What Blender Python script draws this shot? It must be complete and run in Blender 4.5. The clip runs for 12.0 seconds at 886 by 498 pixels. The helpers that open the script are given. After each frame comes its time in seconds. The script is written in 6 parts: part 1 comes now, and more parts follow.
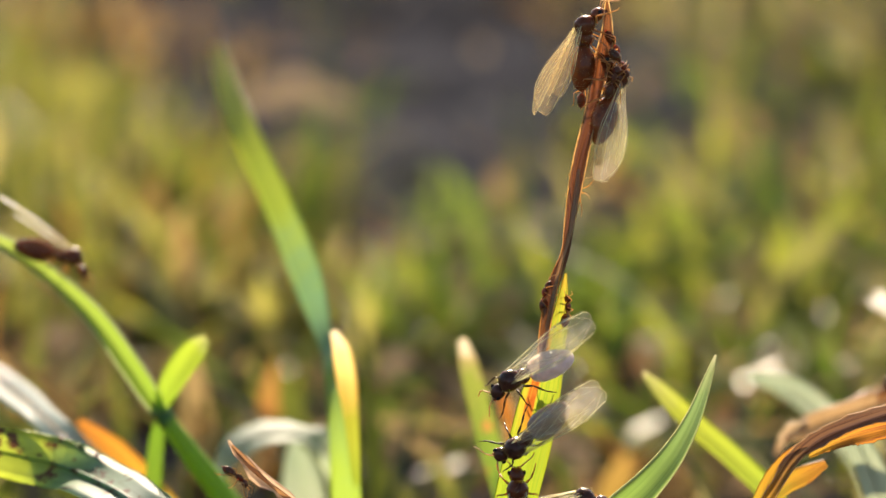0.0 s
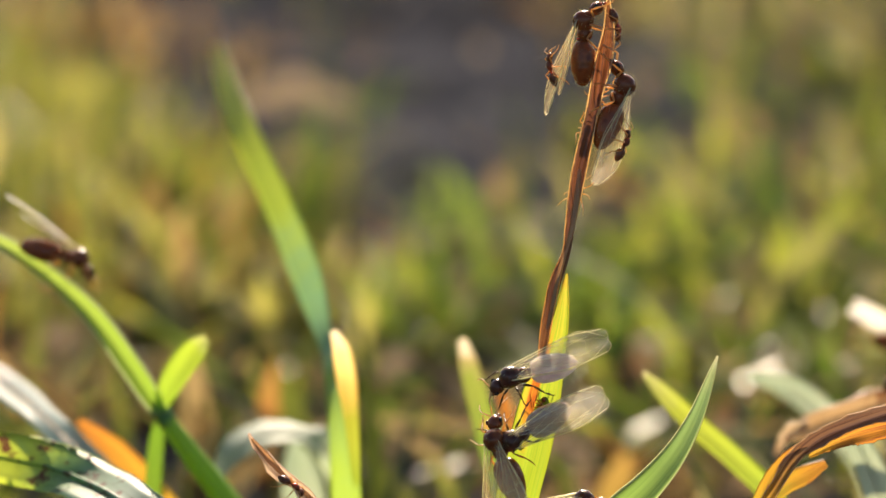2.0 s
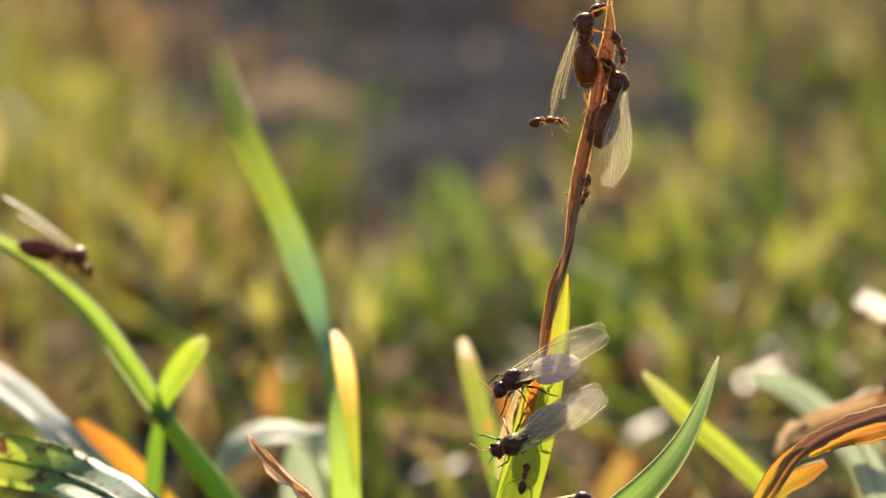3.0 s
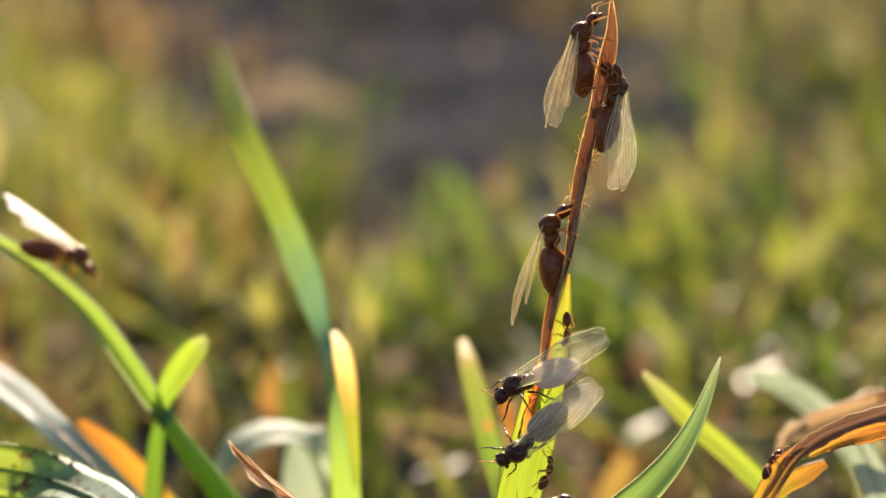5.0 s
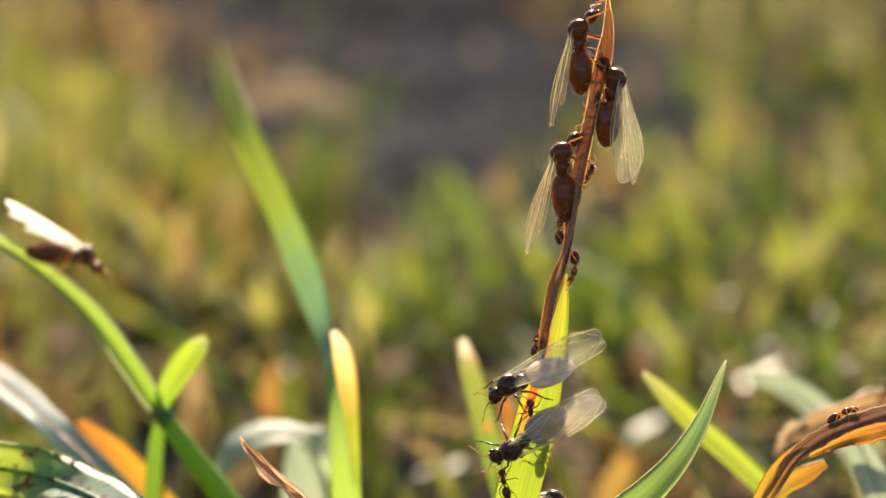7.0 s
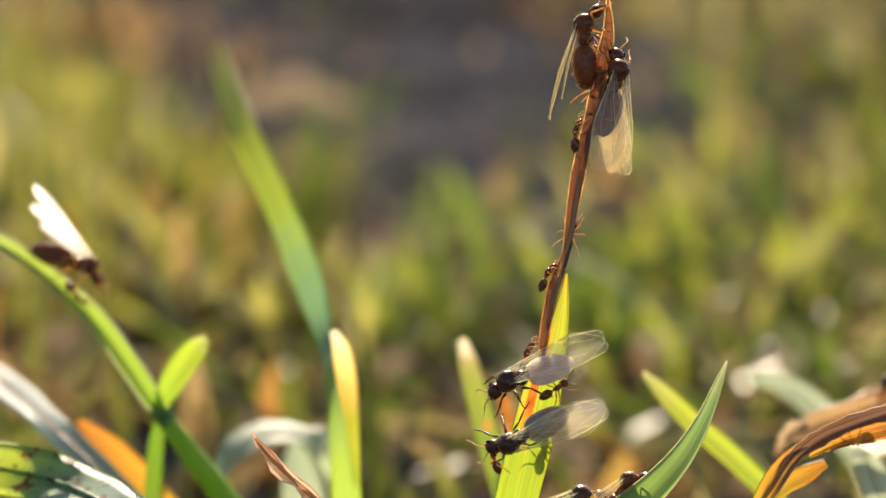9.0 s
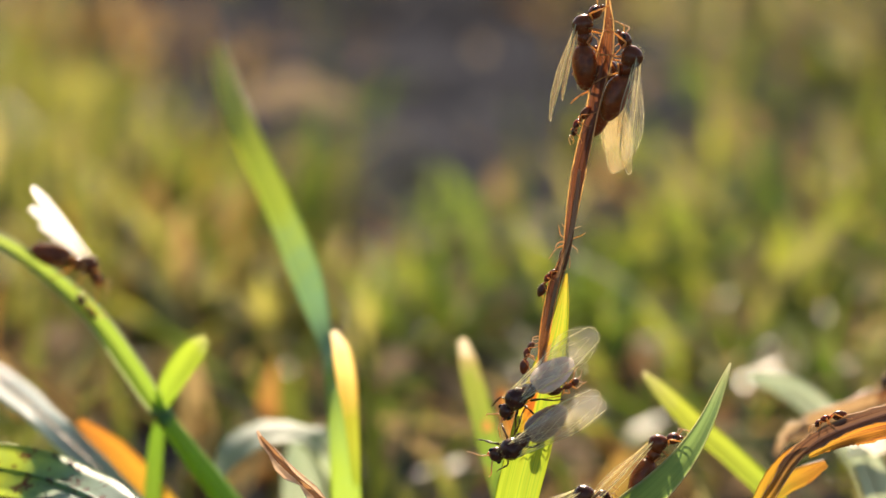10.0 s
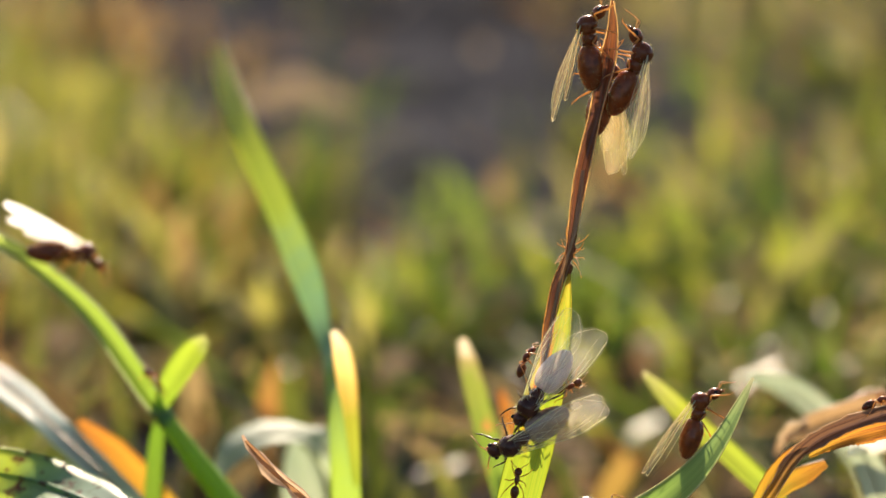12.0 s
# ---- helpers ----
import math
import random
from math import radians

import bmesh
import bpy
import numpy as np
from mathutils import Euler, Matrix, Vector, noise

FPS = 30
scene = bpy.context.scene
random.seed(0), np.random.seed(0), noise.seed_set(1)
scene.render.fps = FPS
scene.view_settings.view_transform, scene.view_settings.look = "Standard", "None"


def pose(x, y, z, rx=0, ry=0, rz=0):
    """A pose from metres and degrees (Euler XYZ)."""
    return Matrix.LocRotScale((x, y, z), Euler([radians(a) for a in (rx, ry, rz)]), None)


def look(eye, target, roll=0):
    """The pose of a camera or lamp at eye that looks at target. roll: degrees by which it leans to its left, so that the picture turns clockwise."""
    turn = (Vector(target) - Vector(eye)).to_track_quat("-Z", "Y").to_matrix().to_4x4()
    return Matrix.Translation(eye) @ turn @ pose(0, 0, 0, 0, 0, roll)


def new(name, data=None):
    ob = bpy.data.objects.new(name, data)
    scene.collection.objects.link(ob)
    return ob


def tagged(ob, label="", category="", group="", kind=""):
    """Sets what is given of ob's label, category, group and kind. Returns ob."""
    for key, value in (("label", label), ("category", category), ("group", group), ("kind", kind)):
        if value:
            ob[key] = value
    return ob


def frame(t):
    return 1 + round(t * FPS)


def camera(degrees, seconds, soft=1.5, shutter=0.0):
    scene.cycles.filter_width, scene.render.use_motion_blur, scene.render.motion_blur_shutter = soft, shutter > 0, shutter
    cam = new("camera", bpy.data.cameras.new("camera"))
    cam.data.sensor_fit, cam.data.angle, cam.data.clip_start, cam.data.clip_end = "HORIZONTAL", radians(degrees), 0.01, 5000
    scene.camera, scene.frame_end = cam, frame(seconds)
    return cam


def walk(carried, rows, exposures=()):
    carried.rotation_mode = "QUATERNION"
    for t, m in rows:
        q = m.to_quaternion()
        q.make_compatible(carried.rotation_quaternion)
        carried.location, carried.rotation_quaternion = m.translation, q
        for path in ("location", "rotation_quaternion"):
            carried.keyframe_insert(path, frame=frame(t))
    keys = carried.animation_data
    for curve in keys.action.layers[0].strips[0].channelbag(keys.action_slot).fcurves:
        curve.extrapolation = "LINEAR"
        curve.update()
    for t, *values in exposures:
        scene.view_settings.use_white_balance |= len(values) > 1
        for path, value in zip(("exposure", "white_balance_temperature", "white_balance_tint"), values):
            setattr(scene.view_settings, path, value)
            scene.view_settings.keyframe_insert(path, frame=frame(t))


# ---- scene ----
# A macro view of winged ants on grass blades, against the evening sun. Sizes in metres; MM turns millimetres into metres.
MM = 0.001
TILT = radians(14)
RISE = Vector((0, math.sin(TILT), math.cos(TILT)))    # up along the plane in which the stems stand, leaning a little away
FRONT = Vector((0, -math.cos(TILT), math.sin(TILT)))  # out of that plane

# ---- camera ----
cam = camera(18.0, 12.0)
EYE = (0.0, -0.29109, 0.14258)
walk(cam, [(0.0, look(EYE, (0.0, 0.0, 0.07))), (12.0, look(EYE, (0.0, 0.0, 0.07)))])
cam.data.dof.use_dof = True
cam.data.dof.focus_distance = 0.30
cam.data.dof.aperture_fstop = 14.0

# ---- light ----
SUN_EL, SUN_AZ = 32.0, 2.0   # height over the horizon, and turn from straight behind the subject to the right
sun_way = Vector((math.sin(radians(SUN_AZ)) * math.cos(radians(SUN_EL)), math.cos(radians(SUN_AZ)) * math.cos(radians(SUN_EL)), math.sin(radians(SUN_EL))))
world = bpy.data.worlds.new("sky")
scene.world = world
world.use_nodes = True
sky = world.node_tree.nodes.new("ShaderNodeTexSky")
sky.sky_type, sky.sun_disc = "NISHITA", False
sky.sun_elevation, sky.sun_rotation = radians(SUN_EL), radians(SUN_AZ)
back = world.node_tree.nodes["Background"]
back.inputs["Strength"].default_value = 0.06
world.node_tree.links.new(sky.outputs[0], back.inputs["Color"])
sun = new("sun", bpy.data.lights.new("sun", "SUN"))
sun.data.energy, sun.data.angle, sun.data.color = 5.0, radians(0.6), (1.0, 0.81, 0.61)
sun.matrix_world = look(sun_way * 5, (0, 0, 0))
scene.view_settings.exposure = 1.25


# ---- materials ----
def nodes_of(name):
    m = bpy.data.materials.new(name)
    m.use_nodes = True
    nt = m.node_tree
    nt.nodes.clear()
    return m, nt, nt.nodes.new("ShaderNodeOutputMaterial")


def node(nt, kind, **values):
    n = nt.nodes.new(kind)
    for key, value in values.items():
        n.inputs[key.replace("_", " ")].default_value = value
    return n


def ramp(nt, fac, stops):
    r = nt.nodes.new("ShaderNodeValToRGB")
    e = r.color_ramp.elements
    while len(e) < len(stops):
        e.new(0.5)
    for el, (p, c) in zip(e, stops):
        el.position, el.color = p, (*c, 1)
    nt.links.new(fac, r.inputs[0])
    return r.outputs[0]


def mixed(nt, fac, a, b, blend="MIX"):
    n = nt.nodes.new("ShaderNodeMix")
    n.data_type, n.blend_type = "RGBA", blend
    for sock, value in ((n.inputs[0], fac), (n.inputs[6], a), (n.inputs[7], b)):
        if isinstance(value, (int, float)):
            sock.default_value = value
        elif isinstance(value, tuple):
            sock.default_value = (*value, 1)
        else:
            nt.links.new(value, sock)
    return n.outputs[2]


def leaf_skin(name, stops, trans=0.5, rough=0.4, gloss=0.5, veins=26.0, spots=None, spot_at=0.66, rim=None, spot_scale=420.0, stripes=None, stain=None):
    """A leaf: colours along its length (its v), fine veins across its width (its u), light let through from behind."""
    m, nt, out = nodes_of(name)
    uv = nt.nodes.new("ShaderNodeUVMap")
    sep = nt.nodes.new("ShaderNodeSeparateXYZ")
    nt.links.new(uv.outputs[0], sep.inputs[0])
    geo = nt.nodes.new("ShaderNodeTexCoord")
    blot = node(nt, "ShaderNodeTexNoise", Scale=260.0, Detail=4.0, Roughness=0.6)
    nt.links.new(geo.outputs["Object"], blot.inputs["Vector"])
    shift = nt.nodes.new("ShaderNodeMath")
    shift.operation = "MULTIPLY_ADD"
    shift.inputs[1].default_value, shift.inputs[2].default_value = 0.16, -0.08
    nt.links.new(blot.outputs[0], shift.inputs[0])
    along = nt.nodes.new("ShaderNodeMath")
    nt.links.new(sep.outputs[1], along.inputs[0])
    nt.links.new(shift.outputs[0], along.inputs[1])
    colour = ramp(nt, along.outputs[0], stops)
    # veins run along the blade
    wave = nt.nodes.new("ShaderNodeMath")
    wave.operation = "MULTIPLY"
    wave.inputs[1].default_value = veins
    nt.links.new(sep.outputs[0], wave.inputs[0])
    sine = nt.nodes.new("ShaderNodeMath")
    sine.operation = "SINE"
    nt.links.new(wave.outputs[0], sine.inputs[0])
    stretch = nt.nodes.new("ShaderNodeCombineXYZ")
    across = nt.nodes.new("ShaderNodeMath")
    across.operation = "MULTIPLY"
    across.inputs[1].default_value = 9.0
    nt.links.new(sep.outputs[0], across.inputs[0])
    nt.links.new(across.outputs[0], stretch.inputs[0])
    nt.links.new(sep.outputs[1], stretch.inputs[1])
    streak = node(nt, "ShaderNodeTexNoise", Scale=3.0, Detail=4.0)
    nt.links.new(stretch.outputs[0], streak.inputs["Vector"])
    tone = nt.nodes.new("ShaderNodeMath")
    tone.operation = "MULTIPLY_ADD"
    tone.inputs[1].default_value = 0.08
    nt.links.new(sine.outputs[0], tone.inputs[0])
    nt.links.new(streak.outputs[0], tone.inputs[2])
    shade = ramp(nt, tone.outputs[0], [(0.25, (0.62, 0.66, 0.55)), (0.55, (1.0, 1.0, 1.0)), (0.85, (1.25, 1.2, 1.1))])
    colour = mixed(nt, 0.6, colour, shade, "MULTIPLY")
    if spots:
        dots = node(nt, "ShaderNodeTexNoise", Scale=spot_scale, Detail=4.0, Roughness=0.65)
        nt.links.new(geo.outputs["Object"], dots.inputs["Vector"])
        mask = ramp(nt, dots.outputs[0], [(spot_at, (0, 0, 0)), (spot_at + 0.07, (1, 1, 1))])
        colour = mixed(nt, mask, colour, spots)
    if stripes:
        colour = mixed(nt, ramp(nt, streak.outputs[0], [(0.45, (0, 0, 0)), (0.6, (1, 1, 1))]), colour, stripes)
    if rim:
        middle = nt.nodes.new("ShaderNodeMath")
        middle.operation = "SUBTRACT"
        middle.inputs[1].default_value = 0.5
        nt.links.new(sep.outputs[0], middle.inputs[0])
        far = nt.nodes.new("ShaderNodeMath")
        far.operation = "ABSOLUTE"
        nt.links.new(middle.outputs[0], far.inputs[0])
        colour = mixed(nt, ramp(nt, far.outputs[0], [(0.43, (0, 0, 0)), (0.485, (1, 1, 1))]), colour, rim)
    if stain:  # (from, to along the blade, middle across it, half its breadth, colour, darker colour): a withered patch
        def hump(value, low, high, soft):
            rise, fall = nt.nodes.new("ShaderNodeMapRange"), nt.nodes.new("ShaderNodeMapRange")
            for n, a, b in ((rise, low, low + soft), (fall, high, high - soft)):
                n.inputs["From Min"].default_value, n.inputs["From Max"].default_value = a, b
                nt.links.new(value, n.inputs["Value"])
            both = nt.nodes.new("ShaderNodeMath")
            both.operation = "MULTIPLY"
            nt.links.new(rise.outputs[0], both.inputs[0])
            nt.links.new(fall.outputs[0], both.inputs[1])
            return both.outputs[0]
        ragged = nt.nodes.new("ShaderNodeMath")
        ragged.operation = "MULTIPLY_ADD"
        ragged.inputs[1].default_value = 0.5
        nt.links.new(streak.outputs[0], ragged.inputs[0])
        nt.links.new(sep.outputs[0], ragged.inputs[2])
        low, high, mid, half, tint, dark = stain
        area = nt.nodes.new("ShaderNodeMath")
        area.operation = "MULTIPLY"
        nt.links.new(hump(along.outputs[0], low, high, 0.07), area.inputs[0])
        nt.links.new(hump(ragged.outputs[0], mid - half + 0.25, mid + half + 0.25, half * 0.6), area.inputs[1])
        core = nt.nodes.new("ShaderNodeMath")
        core.operation = "MULTIPLY"
        nt.links.new(hump(along.outputs[0], low, high, 0.1), core.inputs[0])
        nt.links.new(hump(ragged.outputs[0], mid + 0.18, mid + half * 0.75 + 0.25, half * 0.25), core.inputs[1])
        colour = mixed(nt, area.outputs[0], colour, tint)
        colour = mixed(nt, core.outputs[0], colour, dark)
    bump = node(nt, "ShaderNodeBump", Strength=0.3, Distance=0.00006)
    nt.links.new(tone.outputs[0], bump.inputs["Height"])
    face = node(nt, "ShaderNodeBsdfPrincipled", Roughness=rough)
    face.inputs["Specular IOR Level"].default_value = gloss
    nt.links.new(colour, face.inputs["Base Color"])
    nt.links.new(bump.outputs[0], face.inputs["Normal"])
    glow = nt.nodes.new("ShaderNodeBsdfTranslucent")
    warm = mixed(nt, 1.0, colour, (1.15, 1.05, 0.8), "MULTIPLY")
    nt.links.new(warm, glow.inputs["Color"])
    mix = node(nt, "ShaderNodeMixShader", Fac=trans)
    nt.links.new(face.outputs[0], mix.inputs[1])
    nt.links.new(glow.outputs[0], mix.inputs[2])
    nt.links.new(mix.outputs[0], out.inputs[0])
    return m


def turf_skin(name, stops, trans=0.5, rough=0.5, single=False, gloss=0.5):
    """Many blades in one mesh: each island takes its own colour; single: each object does."""
    m, nt, out = nodes_of(name)
    geo = nt.nodes.new("ShaderNodeNewGeometry")
    info = nt.nodes.new("ShaderNodeObjectInfo")
    colour = ramp(nt, info.outputs["Random"] if single else geo.outputs["Random Per Island"], stops)
    tex = nt.nodes.new("ShaderNodeTexCoord")
    blot = node(nt, "ShaderNodeTexNoise", Scale=90.0, Detail=3.0)
    nt.links.new(tex.outputs["Object"], blot.inputs["Vector"])
    tone = ramp(nt, blot.outputs[0], [(0.3, (0.7, 0.66, 0.6)), (0.7, (1.2, 1.2, 1.1))])
    colour = mixed(nt, 0.7, colour, tone, "MULTIPLY")
    face = node(nt, "ShaderNodeBsdfPrincipled", Roughness=rough)
    face.inputs["Specular IOR Level"].default_value = gloss
    nt.links.new(colour, face.inputs["Base Color"])
    glow = nt.nodes.new("ShaderNodeBsdfTranslucent")
    warm = mixed(nt, 1.0, colour, (1.45, 1.34, 0.88), "MULTIPLY")
    nt.links.new(warm, glow.inputs["Color"])
    mix = node(nt, "ShaderNodeMixShader", Fac=trans)
    nt.links.new(face.outputs[0], mix.inputs[1])
    nt.links.new(glow.outputs[0], mix.inputs[2])
    nt.links.new(mix.outputs[0], out.inputs[0])
    return m


def chitin(name, dark, light, rough=0.3, scale=900.0, sss=0.0, silk=0.0):
    """An insect's shell: dark lacquer with fine grain and hair-fine relief."""
    m, nt, out = nodes_of(name)
    tex = nt.nodes.new("ShaderNodeTexCoord")
    grain = node(nt, "ShaderNodeTexNoise", Scale=scale, Detail=5.0, Roughness=0.65)
    nt.links.new(tex.outputs["Object"], grain.inputs["Vector"])
    colour = ramp(nt, grain.outputs[0], [(0.3, dark), (0.7, light)])
    fine = node(nt, "ShaderNodeTexNoise", Scale=9000.0, Detail=2.0)
    nt.links.new(tex.outputs["Object"], fine.inputs["Vector"])
    bump = node(nt, "ShaderNodeBump", Strength=0.12, Distance=0.00002)
    nt.links.new(fine.outputs[0], bump.inputs["Height"])
    face = node(nt, "ShaderNodeBsdfPrincipled", Roughness=rough)
    face.inputs["Specular IOR Level"].default_value = 0.15
    face.inputs["Coat Weight"].default_value = 0.4
    face.inputs["Coat Roughness"].default_value = 0.27
    if silk:
        face.inputs["Sheen Weight"].default_value = silk
        face.inputs["Sheen Roughness"].default_value = 0.45
        face.inputs["Sheen Tint"].default_value = (1.0, 0.88, 0.86, 1)
        face.inputs["Specular IOR Level"].default_value = 0.6
        face.inputs["Coat Weight"].default_value = 0.5
        face.inputs["Coat Roughness"].default_value = 0.4
    if sss:
        face.inputs["Subsurface Weight"].default_value = sss
        face.inputs["Subsurface Radius"].default_value = (1.0, 0.82, 0.78) if silk else (1.0, 0.4, 0.15)
        face.inputs["Subsurface Scale"].default_value = 0.003 if silk else 0.0016
    nt.links.new(colour, face.inputs["Base Color"])
    nt.links.new(bump.outputs[0], face.inputs["Normal"])
    nt.links.new(face.outputs[0], out.inputs[0])
    return m


def limb_skin(name, colour, trans=0.35):
    m, nt, out = nodes_of(name)
    face = node(nt, "ShaderNodeBsdfPrincipled", Roughness=0.35)
    face.inputs["Base Color"].default_value = (*colour, 1)
    glow = nt.nodes.new("ShaderNodeBsdfTranslucent")
    glow.inputs["Color"].default_value = (min(1, colour[0] * 2.2), min(1, colour[1] * 2.0), colour[2] * 1.5, 1)
    mix = node(nt, "ShaderNodeMixShader", Fac=trans)
    nt.links.new(face.outputs[0], mix.inputs[1])
    nt.links.new(glow.outputs[0], mix.inputs[2])
    nt.links.new(mix.outputs[0], out.inputs[0])
    return m


def wing_skin(name, clear=0.91, tint=(1.0, 0.9, 0.72), gloss=0.1, matt=0.4):
    """A wing's membrane: mostly clear, with a milky scatter, a strong sheen and fine wrinkles."""
    m, nt, out = nodes_of(name)
    tex = nt.nodes.new("ShaderNodeTexCoord")
    wrinkle = node(nt, "ShaderNodeTexNoise", Scale=1100.0, Detail=3.0)
    nt.links.new(tex.outputs["Object"], wrinkle.inputs["Vector"])
    bump = node(nt, "ShaderNodeBump", Strength=0.65, Distance=0.00008)
    nt.links.new(wrinkle.outputs[0], bump.inputs["Height"])
    clear_part = nt.nodes.new("ShaderNodeBsdfTransparent")
    clear_part.inputs["Color"].default_value = (0.98, 0.96, 0.91, 1)
    milk = nt.nodes.new("ShaderNodeBsdfTranslucent")
    milk.inputs["Color"].default_value = (*tint, 1)
    nt.links.new(bump.outputs[0], milk.inputs["Normal"])
    matte = nt.nodes.new("ShaderNodeBsdfDiffuse")
    matte.inputs["Color"].default_value = (*tint, 1)
    haze = node(nt, "ShaderNodeMixShader", Fac=matt)
    nt.links.new(milk.outputs[0], haze.inputs[1])
    nt.links.new(matte.outputs[0], haze.inputs[2])
    mix = node(nt, "ShaderNodeMixShader", Fac=1 - clear)
    nt.links.new(clear_part.outputs[0], mix.inputs[1])
    nt.links.new(haze.outputs[0], mix.inputs[2])
    shine = node(nt, "ShaderNodeBsdfGlossy", Roughness=0.3)
    shine.inputs["Color"].default_value = (1, 0.98, 0.94, 1)
    nt.links.new(bump.outputs[0], shine.inputs["Normal"])
    top = node(nt, "ShaderNodeMixShader", Fac=gloss)
    nt.links.new(mix.outputs[0], top.inputs[1])
    nt.links.new(shine.outputs[0], top.inputs[2])
    nt.links.new(top.outputs[0], out.inputs[0])
    return m


def soil_skin():
    m, nt, out = nodes_of("soil")
    tex = nt.nodes.new("ShaderNodeTexCoord")
    big = node(nt, "ShaderNodeTexNoise", Scale=9.0, Detail=6.0)
    fine = node(nt, "ShaderNodeTexNoise", Scale=220.0, Detail=6.0, Roughness=0.7)
    nt.links.new(tex.outputs["Object"], big.inputs["Vector"])
    nt.links.new(tex.outputs["Object"], fine.inputs["Vector"])
    a = ramp(nt, big.outputs[0], [(0.3, (0.029, 0.0305, 0.038)), (0.6, (0.066, 0.07, 0.084)), (0.8, (0.14, 0.145, 0.168))])
    b = ramp(nt, fine.outputs[0], [(0.3, (0.5, 0.5, 0.5)), (0.7, (1.3, 1.25, 1.2))])
    colour = mixed(nt, 0.9, a, b, "MULTIPLY")
    bump = node(nt, "ShaderNodeBump", Strength=0.8, Distance=0.004)
    nt.links.new(fine.outputs[0], bump.inputs["Height"])
    face = node(nt, "ShaderNodeBsdfPrincipled", Roughness=0.95)
    face.inputs["Specular IOR Level"].default_value = 0.0
    nt.links.new(colour, face.inputs["Base Color"])
    nt.links.new(bump.outputs[0], face.inputs["Normal"])
    nt.links.new(face.outputs[0], out.inputs[0])
    return m


GREEN = (0.17, 0.28, 0.03)
ORANGE = (0.62, 0.27, 0.05)

skin_main = leaf_skin("yellow_green_blade", [(0.0, GREEN), (0.5, (0.28, 0.41, 0.035)), (0.9, (0.38, 0.45, 0.04)), (0.97, (0.55, 0.42, 0.06)), (1.0, ORANGE)], trans=0.68, spots=(0.42, 0.2, 0.03), spot_at=0.7, stripes=(0.2, 0.34, 0.03), stain=(0.72, 0.93, 0.26, 0.25, (0.66, 0.4, 0.05), (0.36, 0.1, 0.02)))
skin_dry_tip = leaf_skin("dry_brown_tip", [(0.0, (0.36, 0.16, 0.06)), (0.2, (0.17, 0.07, 0.04)), (0.5, (0.26, 0.1, 0.05)), (0.7, (0.22, 0.085, 0.045)), (0.82, (0.33, 0.115, 0.045)), (1.0, (0.44, 0.19, 0.075))], trans=0.34, rough=0.4, veins=18, rim=(0.34, 0.19, 0.1), stripes=(0.09, 0.036, 0.022))
skin_dry_rim = leaf_skin("dry_pale_rim", [(0.0, (0.4, 0.24, 0.12)), (1.0, (0.45, 0.26, 0.14))], trans=0.4, rough=0.4, veins=12)
# Near-white skin for added tubes that stand in for the tip's backlit rims.
skin_backlit_rim = leaf_skin("dry_bright_edge", [(0.0, (0.8, 0.55, 0.3)), (0.4, (0.92, 0.75, 0.52)), (1.0, (0.95, 0.82, 0.62))], trans=0.85, rough=0.35, veins=12)
# The teal stops midway paint a bluish sheen into the blade's colour.
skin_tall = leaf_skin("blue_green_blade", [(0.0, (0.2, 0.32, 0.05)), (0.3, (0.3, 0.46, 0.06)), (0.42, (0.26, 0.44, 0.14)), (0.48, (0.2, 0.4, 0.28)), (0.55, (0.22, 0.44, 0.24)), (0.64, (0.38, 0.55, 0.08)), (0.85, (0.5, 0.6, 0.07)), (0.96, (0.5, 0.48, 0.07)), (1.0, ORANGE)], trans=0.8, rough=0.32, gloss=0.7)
skin_stalk = leaf_skin("green_stalk", [(0.0, (0.14, 0.28, 0.03)), (0.52, (0.24, 0.44, 0.04)), (1.0, (0.3, 0.48, 0.05))], trans=0.5)
skin_arch = leaf_skin("arched_lime_leaf", [(0.0, (0.25, 0.42, 0.05)), (0.7, (0.3, 0.43, 0.09)), (1.0, (0.42, 0.52, 0.22))], trans=0.58, rim=(0.5, 0.58, 0.45))
# White far end: the sun's glare put into the leaf's colour.
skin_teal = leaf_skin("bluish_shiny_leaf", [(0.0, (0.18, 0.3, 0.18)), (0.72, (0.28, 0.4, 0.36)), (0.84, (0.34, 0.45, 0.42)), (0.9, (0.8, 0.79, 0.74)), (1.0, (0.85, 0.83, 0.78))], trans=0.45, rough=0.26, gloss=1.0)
skin_rib = leaf_skin("brown_midrib", [(0.0, (0.35, 0.22, 0.08)), (1.0, (0.5, 0.34, 0.16))], trans=0.3)
skin_leaflet = leaf_skin("lime_leaflet", [(0.0, (0.24, 0.4, 0.04)), (0.8, (0.34, 0.48, 0.05)), (1.0, (0.45, 0.5, 0.2))], trans=0.62)
# Whitish stops along the length paint in the sun's sheen.
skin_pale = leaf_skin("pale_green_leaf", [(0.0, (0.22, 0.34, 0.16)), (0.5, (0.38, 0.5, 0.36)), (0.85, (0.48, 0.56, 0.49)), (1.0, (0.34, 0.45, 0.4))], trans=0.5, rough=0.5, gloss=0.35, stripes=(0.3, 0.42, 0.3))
skin_spotted = leaf_skin("spotted_leaf", [(0.0, (0.2, 0.34, 0.15)), (0.66, (0.26, 0.4, 0.32)), (0.74, (0.22, 0.38, 0.24)), (0.8, (0.24, 0.42, 0.14)), (0.86, (0.46, 0.6, 0.07)), (1.0, (0.54, 0.64, 0.08))], trans=0.5, rough=0.5, gloss=0.8, spots=(0.12, 0.05, 0.02), spot_at=0.555, spot_scale=480.0)
